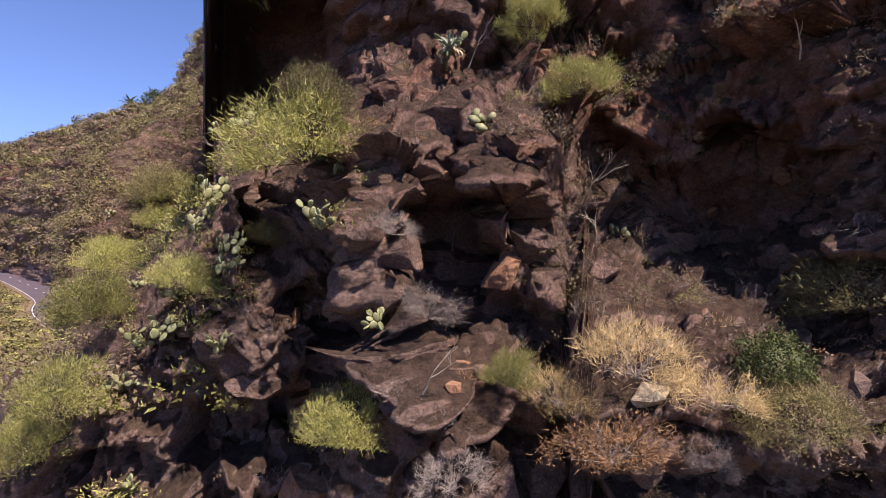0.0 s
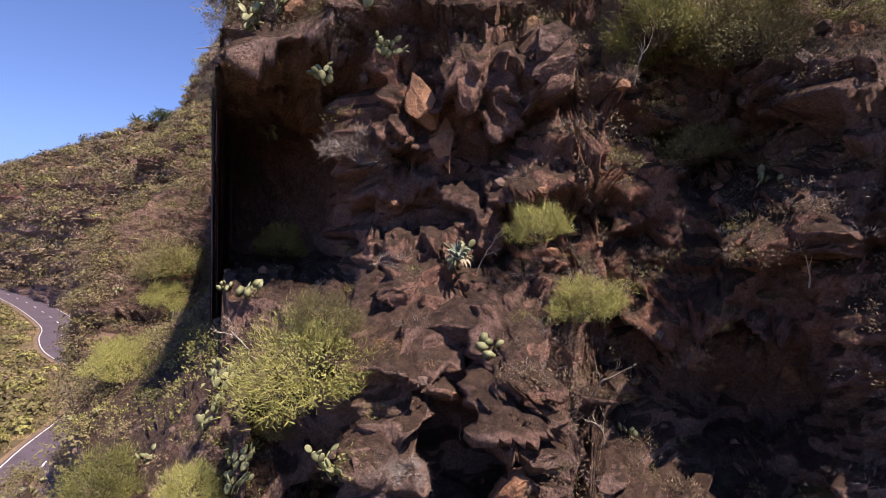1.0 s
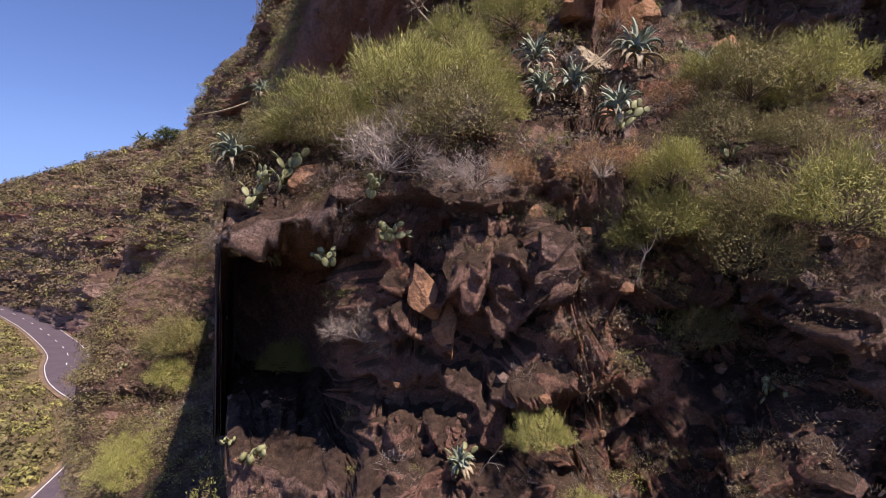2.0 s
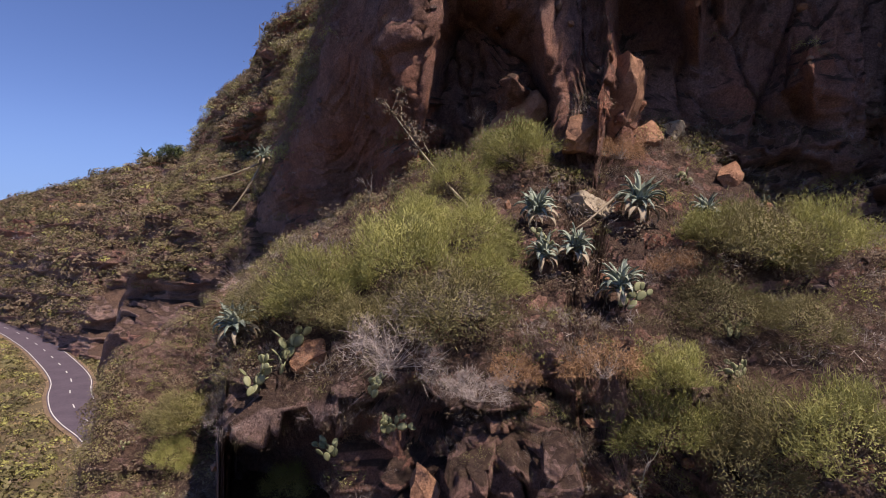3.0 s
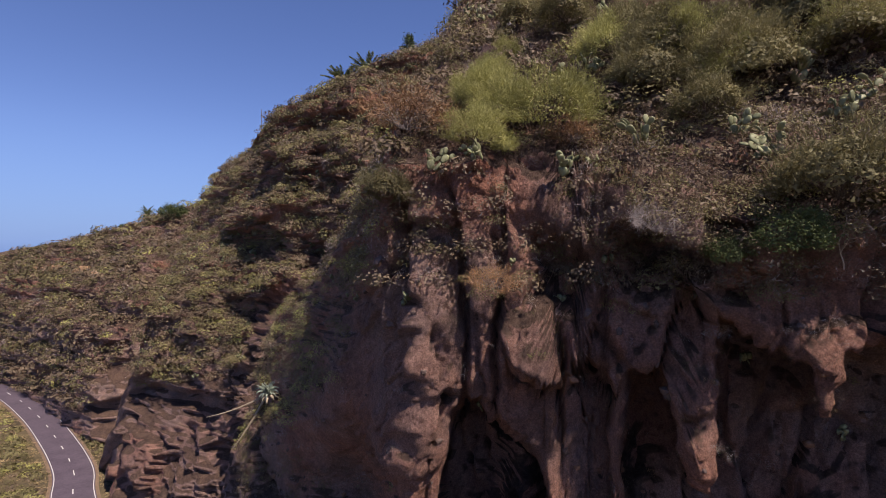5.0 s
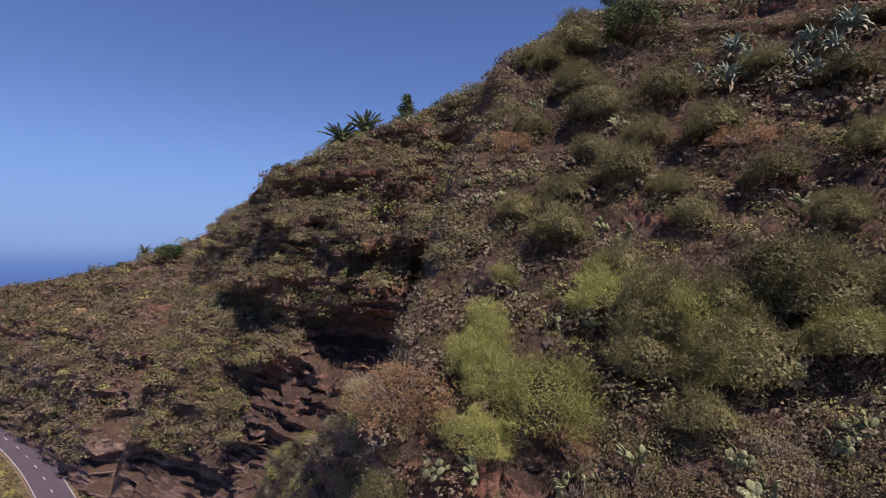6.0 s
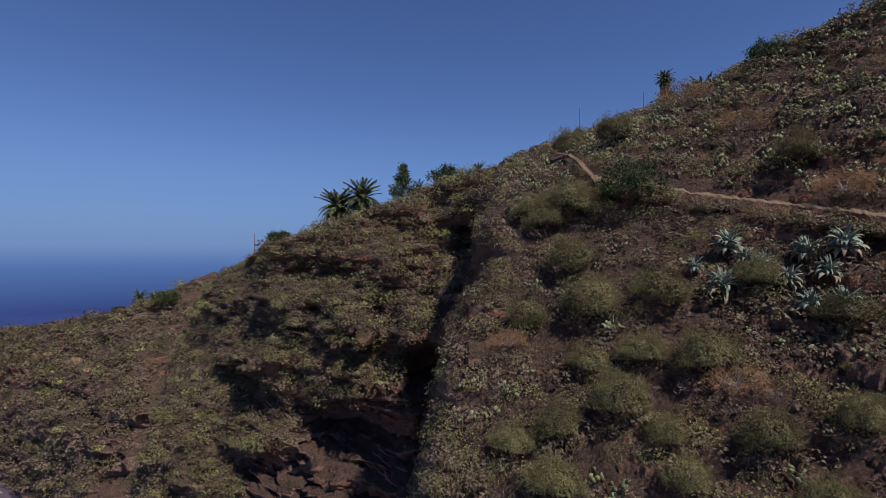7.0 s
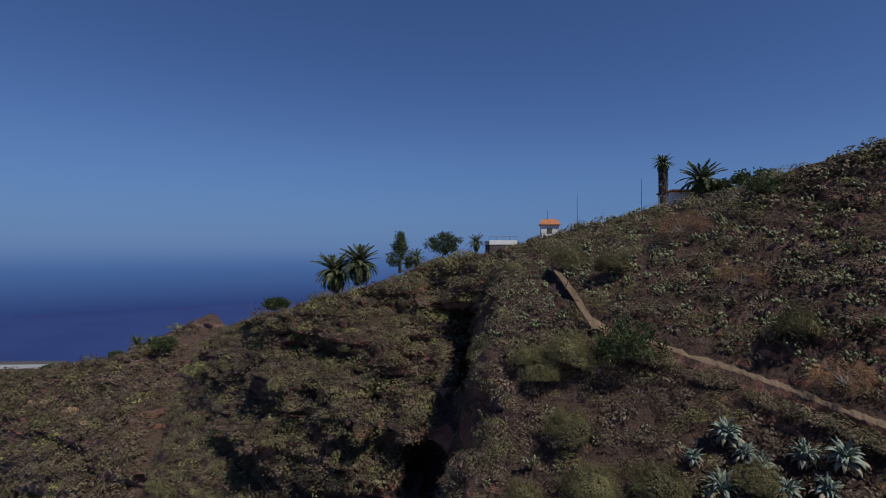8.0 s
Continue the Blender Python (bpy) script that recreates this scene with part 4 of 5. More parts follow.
flower_stalk((1.62, 13.9, 12.1), (-2.10, 15.3, 16.6), 0.05, "tall leaning dry agave stalk with dark seed heads", 3, 13)
flower_stalk((4.4, 14.2, 13.6), (2.85, 13.8, 12.5), 0.035, "fallen pale agave stalk lying on the talus", 4)
flower_stalk((4.4, 12.9, 10.8), (5.9, 12.3, 9.4), 0.03, "fallen pale agave stalk lying on the talus", 5)
flower_stalk((-12.2, 32.4, 17.9), (-14.2, 32.0, 14.6), 0.09, "bleached agave stalk hanging from a ledge", 6)
flower_stalk((-12.2, 32.4, 17.9), (-15.8, 31.8, 16.6), 0.07, "bleached agave stalk hanging from a ledge", 7)
flower_stalk((10.9, 13.1, 9.6), (10.5, 12.9, 11.6), 0.04, "thin bare upright stick on the slope", 8)
flower_stalk((19.5, 30.5, 48.6), (23.5, 31.5, 49.4), 0.07, "fallen agave stalk across the shrubs", 9)
flower_stalk((22.0, 29.5, 47.6), (24.0, 31.0, 50.2), 0.06, "leaning pale agave stalk", 10)


# ---- bleached dead branches ----
def dead_branch(a, z, reach, seed, lean=0.0):
    """A forked, bleached branch rooted in the rock."""
    r = random.Random(seed)
    foot = Vector(on_hill([(a, z)])[0]) + Vector((0, 0.05, -0.05))
    root = tagged(new("dead_branch"), "bleached forked dead branch rooted in the rocks", "dead branch", group="dead branches of the outcrop")
    root.matrix_basis = Matrix.Translation(foot)
    todo = [(Vector((0, 0, 0)), Vector((r.uniform(-0.4, 0.4) + lean, -0.35, 0.8)).normalized(), reach * 0.5, 0.016 * reach, 0)]
    while todo:
        start, way, length, thick, depth = todo.pop()
        pts = [start]
        for _ in range(3):
            way = (way + Vector((r.uniform(-0.35, 0.35), r.uniform(-0.3, 0.25), r.uniform(-0.22, 0.28)))).normalized()
            pts.append(pts[-1] + way * length / 3)
        bm = bmesh.new()
        tube(bm, pts, [thick, thick * 0.85, thick * 0.7, thick * 0.5], 5)
        part("limb", bm, M_BLEACHED, root)
        if depth < 2:
            for _ in range(r.choice((2, 3, 3))):
                todo.append((pts[r.choice((2, 3, 3))], (way + Vector((r.uniform(-0.9, 0.9), r.uniform(-0.7, 0.3), r.uniform(-0.4, 0.5)))).normalized(), length * r.uniform(0.55, 0.85), thick * 0.6, depth + 1))


for k, (a, z, reach, lean) in enumerate(((0.51, -2.6, 1.1, 0.1), (-0.04, -2.2, 1.0, 0.3), (0.27, 0.9, 1.2, 0.0), (0.02, 0.0, 0.8, -0.2), (-0.40, 1.9, 1.1, -0.2), (0.30, 0.2, 0.9, 0.2), (0.70, 3.4, 1.2, -0.2),
                                          (0.05, 3.6, 0.9, 0.4), (0.36, 7.4, 1.2, 0.1), (0.74, 26.6, 1.5, 0.2), (0.32, 10.9, 1.0, 0.1), (-0.02, 10.4, 1.0, 0.0), (-0.17, 13.6, 1.0, -0.1), (0.15, 12.6, 0.9, 0.2))):
    dead_branch(a, z, reach, 300 + k, lean)


# ---- boulders ----
def boulder_mesh(seed, mat, cuts=17):
    """An angular block: a ball cut flat by many planes, its edges left a little uneven."""
    r = np.random.default_rng(seed)
    bm = bmesh.new()
    bmesh.ops.create_icosphere(bm, subdivisions=4, radius=1.0)
    v = np.array([p.co[:] for p in bm.verts]) * 1.4
    for n in unit(r.normal(size=(cuts, 3))):
        h = r.uniform(0.60, 0.95)
        d = v @ n
        v = v - np.maximum(d - h, 0)[:, None] * n[None, :]
    v = v * (1 + 0.18 * fbm(v * 2.6 + seed * 7.0, 8, 5, 0.62))[:, None]
    for p, q in zip(bm.verts, v):
        p.co = q
    me = bpy.data.meshes.new("boulder")
    bm.to_mesh(me)
    bm.free()
    me.materials.append(mat)
    return me


for places, mat, label in ROCK_PLACES:
    models = [boulder_mesh(k + len(label), mat) for k in range(5)]
    for i, (p, (a, z, rw, rh)) in enumerate(zip(on_hill([q[:2] for q in places]), places)):
        ob = new("boulder", models[i % 5])
        ob.matrix_basis = pose(p[0], p[1] + 0.62 * rw, p[2], rng.uniform(-20, 20), rng.uniform(-20, 20), rng.uniform(-25, 25)) @ Matrix.Diagonal((rw, rw * 0.8, rh, 1))
        tagged(ob, label, "rock", group="rocks of the slope")


# ---- path, palms, trees and houses of the crest ----
def path_rows(name, profile, mat, first=0.20):
    """A strip along the path: profile gives height above the path's line and distance in front of the slope."""
    a = np.arange(first, 0.96, 0.002)
    wide = 1.0 + 2.4 * smooth(0.33, 0.26, a) + 0.45 * fbm(np.stack([a * 60, a * 0, a * 0 + 3], 1), 9, 2)
    rows = []
    for up, out in profile:
        z = PATH_Z(a) + up * wide + 0.10 * fbm(np.stack([a * 130, a * 0 + up * 3.0, a * 0 + 8], 1), 19, 3)
        y = distance(a, PATH_Z(a) if out > 0.3 else z, 0.5)
        y = np.convolve(np.pad(y, 8, mode="edge"), np.ones(17) / 17.0, "valid") + 0.25 - out * wide
        rows.append(np.stack([a * y, y, z], 1))
    return mesh_object(name, np.stack(rows, 1).reshape(-1, 3), sheet(len(profile), len(a))[:, ::-1], mat)


tagged(path_rows("footpath", ((0.0, 0.16), (0.05, 0.15), (0.10, 0.09), (0.16, 0.01), (0.22, -0.12)), M_DIRT), "trodden pale dirt footpath across the slope", "path", kind="structure")
tagged(path_rows("path_bank", ((-0.8, -0.3), (-0.45, -0.05), (-0.10, 0.12), (-0.004, 0.155)), M_HILL, 0.30), "rough earth bank below the footpath", "bank", kind="structure")


def frond_mesh(name, length, droop, leaflets, mat, seed):
    """A feather palm frond: leaflets along an arching rib."""
    r = np.random.default_rng(seed)
    t = np.linspace(0.08, 1.0, leaflets)
    ang = radians(droop) * t
    x = np.cumsum(np.cos(ang)) / leaflets * length
    z = -np.cumsum(np.sin(ang)) / leaflets * length
    base = np.stack([x, x * 0, z], 1)
    way = np.stack([np.cos(ang), ang * 0, -np.sin(ang)], 1)
    out = []
    for s in (-1, 1):
        w = unit(way * 0.75 + np.array([0, s * 0.75, -0.2]) + r.normal(size=base.shape) * 0.10)
        out.append(blades(base, w, length * 0.22 * (1.15 - t ** 3), np.full(leaflets, length * 0.042), r))
    rib = blades(base[:-1], unit(np.diff(base, axis=0)), np.full(leaflets - 1, length * 1.4 / leaflets), np.full(leaflets - 1, 0.05), r)
    ob = tri_object(name, np.concatenate(out + [rib]), mat)
    me = ob.data
    bpy.data.objects.remove(ob)
    return me


FRONDS = [frond_mesh("frond", 1.0, d, 32, M_PALM, k) for k, d in enumerate((45, 85, 120))]


def palm(x, y, z, trunk, crown, fronds, label, seed, thick=0.28, skirt=0):
    r = random.Random(seed)
    root = tagged(new("palm_tree"), label, "palm", group="palms of the skyline")
    root.matrix_basis = pose(x, y, z)
    bm = bmesh.new()
    n = 10
    tube(bm, [(0.05 * math.sin(i), 0, trunk * i / n - 0.6 * (i == 0)) for i in range(n + 1)], [thick * (1.15 if i % 2 else 1.0) * (1.15 - 0.25 * i / n) for i in range(n + 1)], 9)
    part("trunk", bm, M_BARK, root)
    for i in range(fronds):
        t = i / fronds
        f = new("frond", FRONDS[min(2, int(t * 3))])
        f.parent = root
        f.matrix_basis = pose(0, 0, trunk, 0, 0, i * 137.5 + r.uniform(-10, 10)) @ pose(0, 0, 0, 0, -(84 - 118 * t) + r.uniform(-6, 6), 0) @ Matrix.Scale(crown * r.uniform(0.85, 1.1), 4)
    if skirt:
        g = np.random.default_rng(seed)
        c = g.uniform(0, 1, 500)
        th = g.uniform(0, 2 * math.pi, 500)
        base = np.stack([np.cos(th) * thick * 1.2, np.sin(th) * thick * 1.2, trunk - c * skirt], 1)
        child(tri_object("skirt", blades(base, unit(np.stack([np.cos(th) * 0.4, np.sin(th) * 0.4, th * 0 - 1], 1)), np.full(500, 0.7), np.full(500, 0.10), g), M_BARK), root, "skirt of dead hanging fronds")
    return root


palm(28.4, 68.0, 66.6, 4.9, 1.5, 70, "slender fan palm with a skirt of dead fronds", 1, 0.34, 3.9)
palm(33.2, 67.5, 67.2, 1.9, 3.2, 60, "broad feather palm with a short trunk", 2, 0.38)
palm(-19.8, 90.0, 54.2, 2.2, 4.3, 64, "broad feather palm with a short trunk", 3, 0.42)
palm(-15.4, 89.0, 55.6, 2.2, 4.3, 64, "broad feather palm with a short trunk", 4, 0.42)
palm(-79.3, 130.0, 34.6, 2.0, 2.7, 38, "feather palm standing on the far ridge", 5, 0.35)
palm(-76.0, 130.5, 34.8, 1.5, 2.7, 38, "feather palm standing on the far ridge", 6, 0.35)
palm(4.4, 80.0, 59.6, 1.8, 1.7, 34, "small feather palm beside a house", 7, 0.25)
palm(-5.2, 84.0, 57.4, 1.6, 1.9, 34, "small feather palm beside a conifer", 8, 0.25)


def tree(x, y, z, height, spread, label, seed, cone=False):
    """A tapered trunk with limbs and a ragged crown of many small leaves."""
    g = np.random.default_rng(seed)
    root = tagged(new("conifer" if cone else "broadleaf_tree"), label, "tree", group="trees of the skyline")
    root.matrix_basis = pose(x, y, z)
    bm = bmesh.new()
    tube(bm, [(0, 0, -0.6), (0.04, 0, height * 0.4), (0, 0.05, height * (0.95 if cone else 0.7))], [0.05 * height, 0.035 * height, 0.01 * height], 8)
    n = 16 if cone else 9
    for k in range(n):
        t = (0.15 + 0.8 * k / n) if cone else g.uniform(0.3, 0.6)
        a = k * 2.4
        reach = spread * ((1.05 - t) if cone else 0.75)
        e = (math.cos(a) * reach, math.sin(a) * reach, height * t + (0.02 if cone else 0.25) * height)
        tube(bm, [(0, 0, height * t), (e[0] * 0.5, e[1] * 0.5, (height * t + e[2]) / 2 + 0.1), e], [0.018 * height, 0.012 * height, 0.005 * height], 5)
    part("trunk", bm, M_BARK, root)
    c = 60
    if cone:
        t = g.uniform(0.08, 1.0, c)
        a = g.uniform(0, 2 * math.pi, c)
        q = g.uniform(0.55, 1.0, c) * spread * (1.06 - t)
        cen = np.stack([np.cos(a) * q, np.sin(a) * q, t * height], 1)
        out = unit(np.stack([np.cos(a), np.sin(a), a * 0 - 0.1], 1))
    else:
        out = unit(g.normal(size=(c, 3)))
        cen = out * g.uniform(0.45, 1.0, c)[:, None] * np.array([spread, spread, height * 0.36]) + np.array([0, 0, height * 0.66])
    k = g.integers(0, c, 2600)
    base = cen[k] + g.normal(size=(2600, 3)) * 0.11 * max(spread, 1.5)
    child(tri_object("crown", blades(base, unit(out[k] + g.normal(size=(2600, 3)) * 0.8), np.full(2600, 0.34), np.full(2600, 0.20), g), M_TREE), root, "dark green ragged crown")
    return root


tree(-7.9, 84.5, 57.0, 5.9, 2.6, "dark green conifer with a jagged outline", 11, True)
tree(-0.8, 85.0, 58.2, 4.6, 2.7, "rounded green tree on the skyline", 12)
tree(-70.5, 126.5, 34.8, 4.0, 3.2, "low spreading tree on the far ridge", 13)
tree(-29.5, 88.0, 49.6, 2.2, 2.4, "low dark green tree on the ridge", 14)
tree(-86.0, 132.0, 32.2, 1.8, 1.7, "small dark tree on the far ridge", 15)
tree(-108.0, 138.0, 27.2, 2.2, 1.7, "small dark tree on the far ridge", 16)
tree(34.5, 66.0, 66.6, 2.2, 1.5, "small green tree beside a house", 17)
tree(38.5, 64.5, 67.2, 2.6, 2.6, "rounded green tree on the skyline", 18)


def box(bm, x0, x1, y0, y1, z0, z1):
    c = [bm.verts.new(p) for p in ((x0, y0, z0), (x1, y0, z0), (x1, y1, z0), (x0, y1, z0), (x0, y0, z1), (x1, y0, z1), (x1, y1, z1), (x0, y1, z1))]
    for f in ((0, 3, 2, 1), (4, 5, 6, 7), (0, 1, 5, 4), (1, 2, 6, 5), (2, 3, 7, 6), (3, 0, 4, 7)):
        bm.faces.new([c[i] for i in f])


def boxed(name, dims, mat, parent, label="", bevel=0.02):
    bm = bmesh.new()
    box(bm, *dims)
    bmesh.ops.bevel(bm, geom=bm.edges[:], offset=bevel, segments=1, affect="EDGES")
    return part(name, bm, mat, parent, label)


# flat-roofed house: dark wall below a white parapet with a rail
flat = tagged(new("flat_roofed_house"), "flat-roofed house with dark wall and white parapet", "house")
flat.matrix_basis = pose(8.6, 80.0, 59.4, 0, 0, 6)
boxed("wall", (-2.1, 2.1, 0, 4, -2.0, 1.6), M_DARK, flat, "dark stone wall")
boxed("parapet", (-2.2, 2.2, -0.08, 4.1, 1.6, 2.25), M_WHITE, flat, "white parapet")
for x in (-2.1, -1.05, 0.0, 1.05, 2.1):
    boxed("rail_post", (x - 0.03, x + 0.03, 0.0, 0.06, 2.25, 2.8), M_POLE, flat)
boxed("rail", (-2.15, 2.15, 0.0, 0.06, 2.8, 2.86), M_POLE, flat)
# white house with a tiled roof
villa = tagged(new("tiled_roof_house"), "small white house with an orange tiled hip roof", "house")
villa.matrix_basis = pose(14.7, 74.0, 62.3, 0, 0, -8)
boxed("wall", (-1.3, 1.3, 0, 3, -2.0, 1.45), M_WHITE, villa, "white rendered wall")
bm = bmesh.new()
box(bm, -1.5, 1.5, -0.25, 3.25, 1.45, 1.6)
e = [bm.verts.new(p) for p in ((-1.5, -0.25, 1.604), (1.5, -0.25, 1.604), (1.5, 3.25, 1.604), (-1.5, 3.25, 1.604), (-1.0, 1.5, 2.4), (1.0, 1.5, 2.4))]
for f in ((0, 1, 5, 4), (1, 2, 5), (2, 3, 4, 5), (3, 0, 4), (0, 3, 2, 1)):
    bm.faces.new([e[i] for i in f])
part("roof", bm, M_TILE, villa, "orange clay tile roof")
boxed("window", (-0.4, 0.3, -0.03, 0.05, 0.2, 1.0), M_DARK, villa, "dark window")
boxed("antenna", (-0.32, -0.26, 1.2, 1.26, 2.2, 3.6), M_POLE, villa, "thin roof antenna", 0.005)
# house behind the palms
lodge = tagged(new("ridge_house"), "pale house with a low tiled roof behind palms", "house")
lodge.matrix_basis = pose(32.8, 69.5, 66.6, 0, 0, 4)
boxed("wall", (-2.6, 3.0, 0, 4, -2.0, 1.3), M_WHITE, lodge, "pale wall")
boxed("roof", (-2.8, 3.4, -0.3, 4.3, 1.3, 1.62), M_TILE, lodge, "low tiled roof", 0.1)
# greenhouses on the coast plain
shed = tagged(new("greenhouse"), "long low pale greenhouse on the coastal plain", "greenhouse")
shed.matrix_basis = pose(-228.0, 262.0, -2.6, 0, 0, 3)
# the side wall's shade is put into its dark colour
boxed("wall", (-18, 18, 0, 20, -14, 2.2), M_DARK, shed, "side wall with its shade painted dark", 0.05)
boxed("roof", (-18.5, 18.5, -0.5, 9.5, 2.2, 2.6), M_SHEETING, shed, "white sheeting roof", 0.05)


def pole(x, y, z, height, thick, label):
    root = tagged(new("utility_pole"), label, "pole", group="poles of the skyline")
    root.matrix_basis = pose(x, y, z)
    bm = bmesh.new()
    tube(bm, [(0, 0, -0.8), (0, 0, height * 0.5), (0, 0, height)], [thick, thick * 0.85, thick * 0.6], 8)
    part("post", bm, M_POLE, root)


pole(16.6, 66.0, 62.6, 4.6, 0.05, "thin bare wooden pole on the skyline")
pole(24.8, 66.0, 65.0, 4.2, 0.05, "thin bare wooden pole on the skyline")
pole(-33.8, 88.0, 48.6, 3.2, 0.07, "thin pole on the ridge")
pole(-7.7, 76.0, 52.6, 3.4, 0.07, "thin pole among the shrubs")
pole(-52.5, 79.0, -9.0, 7.0, 0.09, "wooden pole standing beside the road")


# ---- scrub, cacti and stones too many to count ----
def survey(part, hides=()):
    """Places, slopes and areas of a part of the hillside, leaving out what other parts hide."""
    P = part["P"]
    n = np.cross(np.gradient(P, axis=1), np.gradient(P, axis=0))
    area = np.linalg.norm(n, axis=-1)
    n = n / np.maximum(area, 1e-9)[..., None]
    ok = part["ok"].copy()
    for shape in hides:
        y, past = shape(part["a"].ravel(), part["z"].ravel())
        ok &= (y + 300.0 * past).reshape(ok.shape) > P[..., 1]
    flat = np.clip((n[..., 2] - 0.10) / 0.45, 0.0, 1.0)
    return {"P": P.reshape(-1, 3), "w": (np.minimum(area, 0.6) * ok).ravel(), "facing": np.abs(n[..., 1]).ravel(), "flat": flat.ravel(), "a": part["a"].ravel(), "z": part["z"].ravel(),
            "patch": fbm(P.reshape(-1, 3) * 0.11, 121, 3)}


S_SPUR, S_LEFT, S_ACROSS = survey(SPUR), survey(SHOULDER, (spur,)), survey(OPPOSITE, (spur, shoulder))
S_RIDGE = survey(RIDGE, (spur, shoulder, opposite))
near = (S_SPUR["z"] < 31.0) & (S_SPUR["a"] < 0.90)
below = PATH_Z(S_SPUR["a"]) - S_SPUR["z"]
slope = (S_SPUR["z"] >= 31.0) & (S_SPUR["a"] < 0.90) & ~((below > -0.9) & (below < 1.7) & (S_SPUR["a"] > 0.19))
everywhere = 1.0


def pick(site, count, mask, base, seed, lush=None):
    """Random places of a part of the hillside, denser on gentle ground."""
    g = np.random.default_rng(seed)
    w = site["w"] * mask * (base + (1 - base) * site["flat"]) * (0.25 + site["facing"])
    if lush is not None:
        w = w * (site["patch"] > lush)
    return site["P"][g.choice(len(w), count, p=w / w.sum())]


def scrub(name, mat, pts, lo, hi, tris, length, width, label, seed, flat=0.8, spread=0.7, category="scrub", clumps=22, dome=0.0, fine=False):
    """Many shrubs of one kind in one mesh."""
    g = np.random.default_rng(seed)
    tris = int(tris * (0.85 if fine else 0.72))
    dome = dome * (0.78 if fine else 1.12)
    loose = tris if not dome else tris // 3
    forms = [bush_points(g, loose, clumps, length, width, spread, flat, 0.35, 0.12) for _ in range(8)]
    if dome:
        forms = [np.concatenate([f, dome_points(g, tris - loose, dome, flat)]) for f in forms]
    out = []
    for k, p in enumerate(pts):
        f = forms[k % 8]
        r = g.uniform(lo, hi) * g.uniform(0.6, 1.0)
        t = g.uniform(0, 2 * math.pi)
        c, s = math.cos(t) * r, math.sin(t) * r
        v = np.stack([f[:, 0] * c - f[:, 1] * s, f[:, 0] * s + f[:, 1] * c, f[:, 2] * r * g.uniform(0.7, 1.1)], 1)
        out.append(v + p - np.array([0, 0.15 * r, 0.05 * r]))
    ob = tri_object(name, np.concatenate(out), mat)
    return tagged(ob, label, category, kind="stuff")


talus = (S_SPUR["z"] > 9.3) & (S_SPUR["z"] < 17.0)
inner = S_LEFT["a"] > -0.60
scrub("green_scrub", M_BROOM, pick(S_SPUR, 110, near, 0.02, 1, 0.0), 0.25, 0.6, 330, 0.14, 0.05, "low feathery green scrub on ledges", 1, 1.0, 0.8, clumps=26)
scrub("green_scrub", M_BROOM, pick(S_SPUR, 90, talus, 0.05, 17), 0.4, 0.9, 560, 0.11, 0.036, "feathery green scrub of the talus", 17, 1.1, 0.8, clumps=26)
scrub("olive_scrub", M_OLIVE, pick(S_SPUR, 120, talus, 0.05, 18), 0.3, 0.8, 420, 0.12, 0.042, "olive scrub of the talus", 18, 1.0, 0.8, clumps=26)
scrub("grey_twigs", M_GREY, pick(S_SPUR, 520, talus, 0.1, 19), 0.3, 0.8, 150, 0.4, 0.022, "bare grey twigs of the talus", 19, 0.7, 1.0, clumps=26)
scrub("dry_scrub", M_DRY, pick(S_SPUR, 900, talus, 0.1, 20), 0.35, 0.8, 200, 0.14, 0.03, "brown dry scrub of the talus", 20, 0.7, 0.8, clumps=26, dome=0.09, fine=True)
scrub("green_scrub", M_BROOM, pick(S_LEFT, 170, everywhere, 0.3, 11), 0.4, 0.95, 360, 0.13, 0.05, "feathery green scrub covering the shoulder", 11, 1.0, 0.8, clumps=26)
scrub("green_scrub", M_BROOM, pick(S_LEFT, 110, inner, 0.6, 25), 0.5, 1.1, 360, 0.13, 0.05, "feathery green scrub beside the cliff", 25, 1.0, 0.8, clumps=26)
scrub("olive_scrub", M_OLIVE, pick(S_LEFT, 120, everywhere, 0.3, 14), 0.3, 0.8, 340, 0.13, 0.05, "olive scrub covering the shoulder", 14, 0.9, 0.8, clumps=26)
scrub("dry_scrub", M_DRY, pick(S_LEFT, 260, everywhere, 0.3, 15), 0.3, 0.7, 170, 0.16, 0.066, "brown dry scrub of the shoulder", 15, 0.7, 0.8, clumps=26)
scrub("dry_scrub", M_DRY, pick(S_SPUR, 250, near, 0.05, 2), 0.2, 0.5, 150, 0.16, 0.066, "low brown dry scrub and litter on ledges", 2, 0.6, 0.8, clumps=26)
scrub("rusty_scrub", M_RUST, pick(S_SPUR, 100, near, 0.05, 16), 0.2, 0.5, 190, 0.15, 0.06, "rusty dried-out low plants on ledges", 16, 0.6, 0.8, clumps=26)
scrub("grey_twigs", M_GREY, pick(S_SPUR, 300, near, 0.1, 3), 0.2, 0.5, 110, 0.42, 0.022, "tangles of bare grey twigs on the rock", 3, 0.7, 1.0, clumps=26)
scrub("olive_scrub", M_OLIVE, pick(S_SPUR, 100, near, 0.05, 4), 0.2, 0.5, 230, 0.14, 0.056, "small olive-green scrub plants", 4, 0.9, 0.8, clumps=26)
scrub("dry_scrub", M_DRY, pick(S_SPUR, 1500, slope, 0.7, 5), 0.6, 1.35, 170, 0.16, 0.04, "brown dry scrub of the upper slope", 5, 0.75, 0.8, clumps=26, dome=0.11)
scrub("olive_scrub", M_OLIVE, pick(S_SPUR, 460, slope, 0.7, 6), 0.6, 1.35, 460, 0.12, 0.028, "olive-green rounded scrub of the upper slope", 6, 1.0, 0.8, clumps=40, dome=0.062)
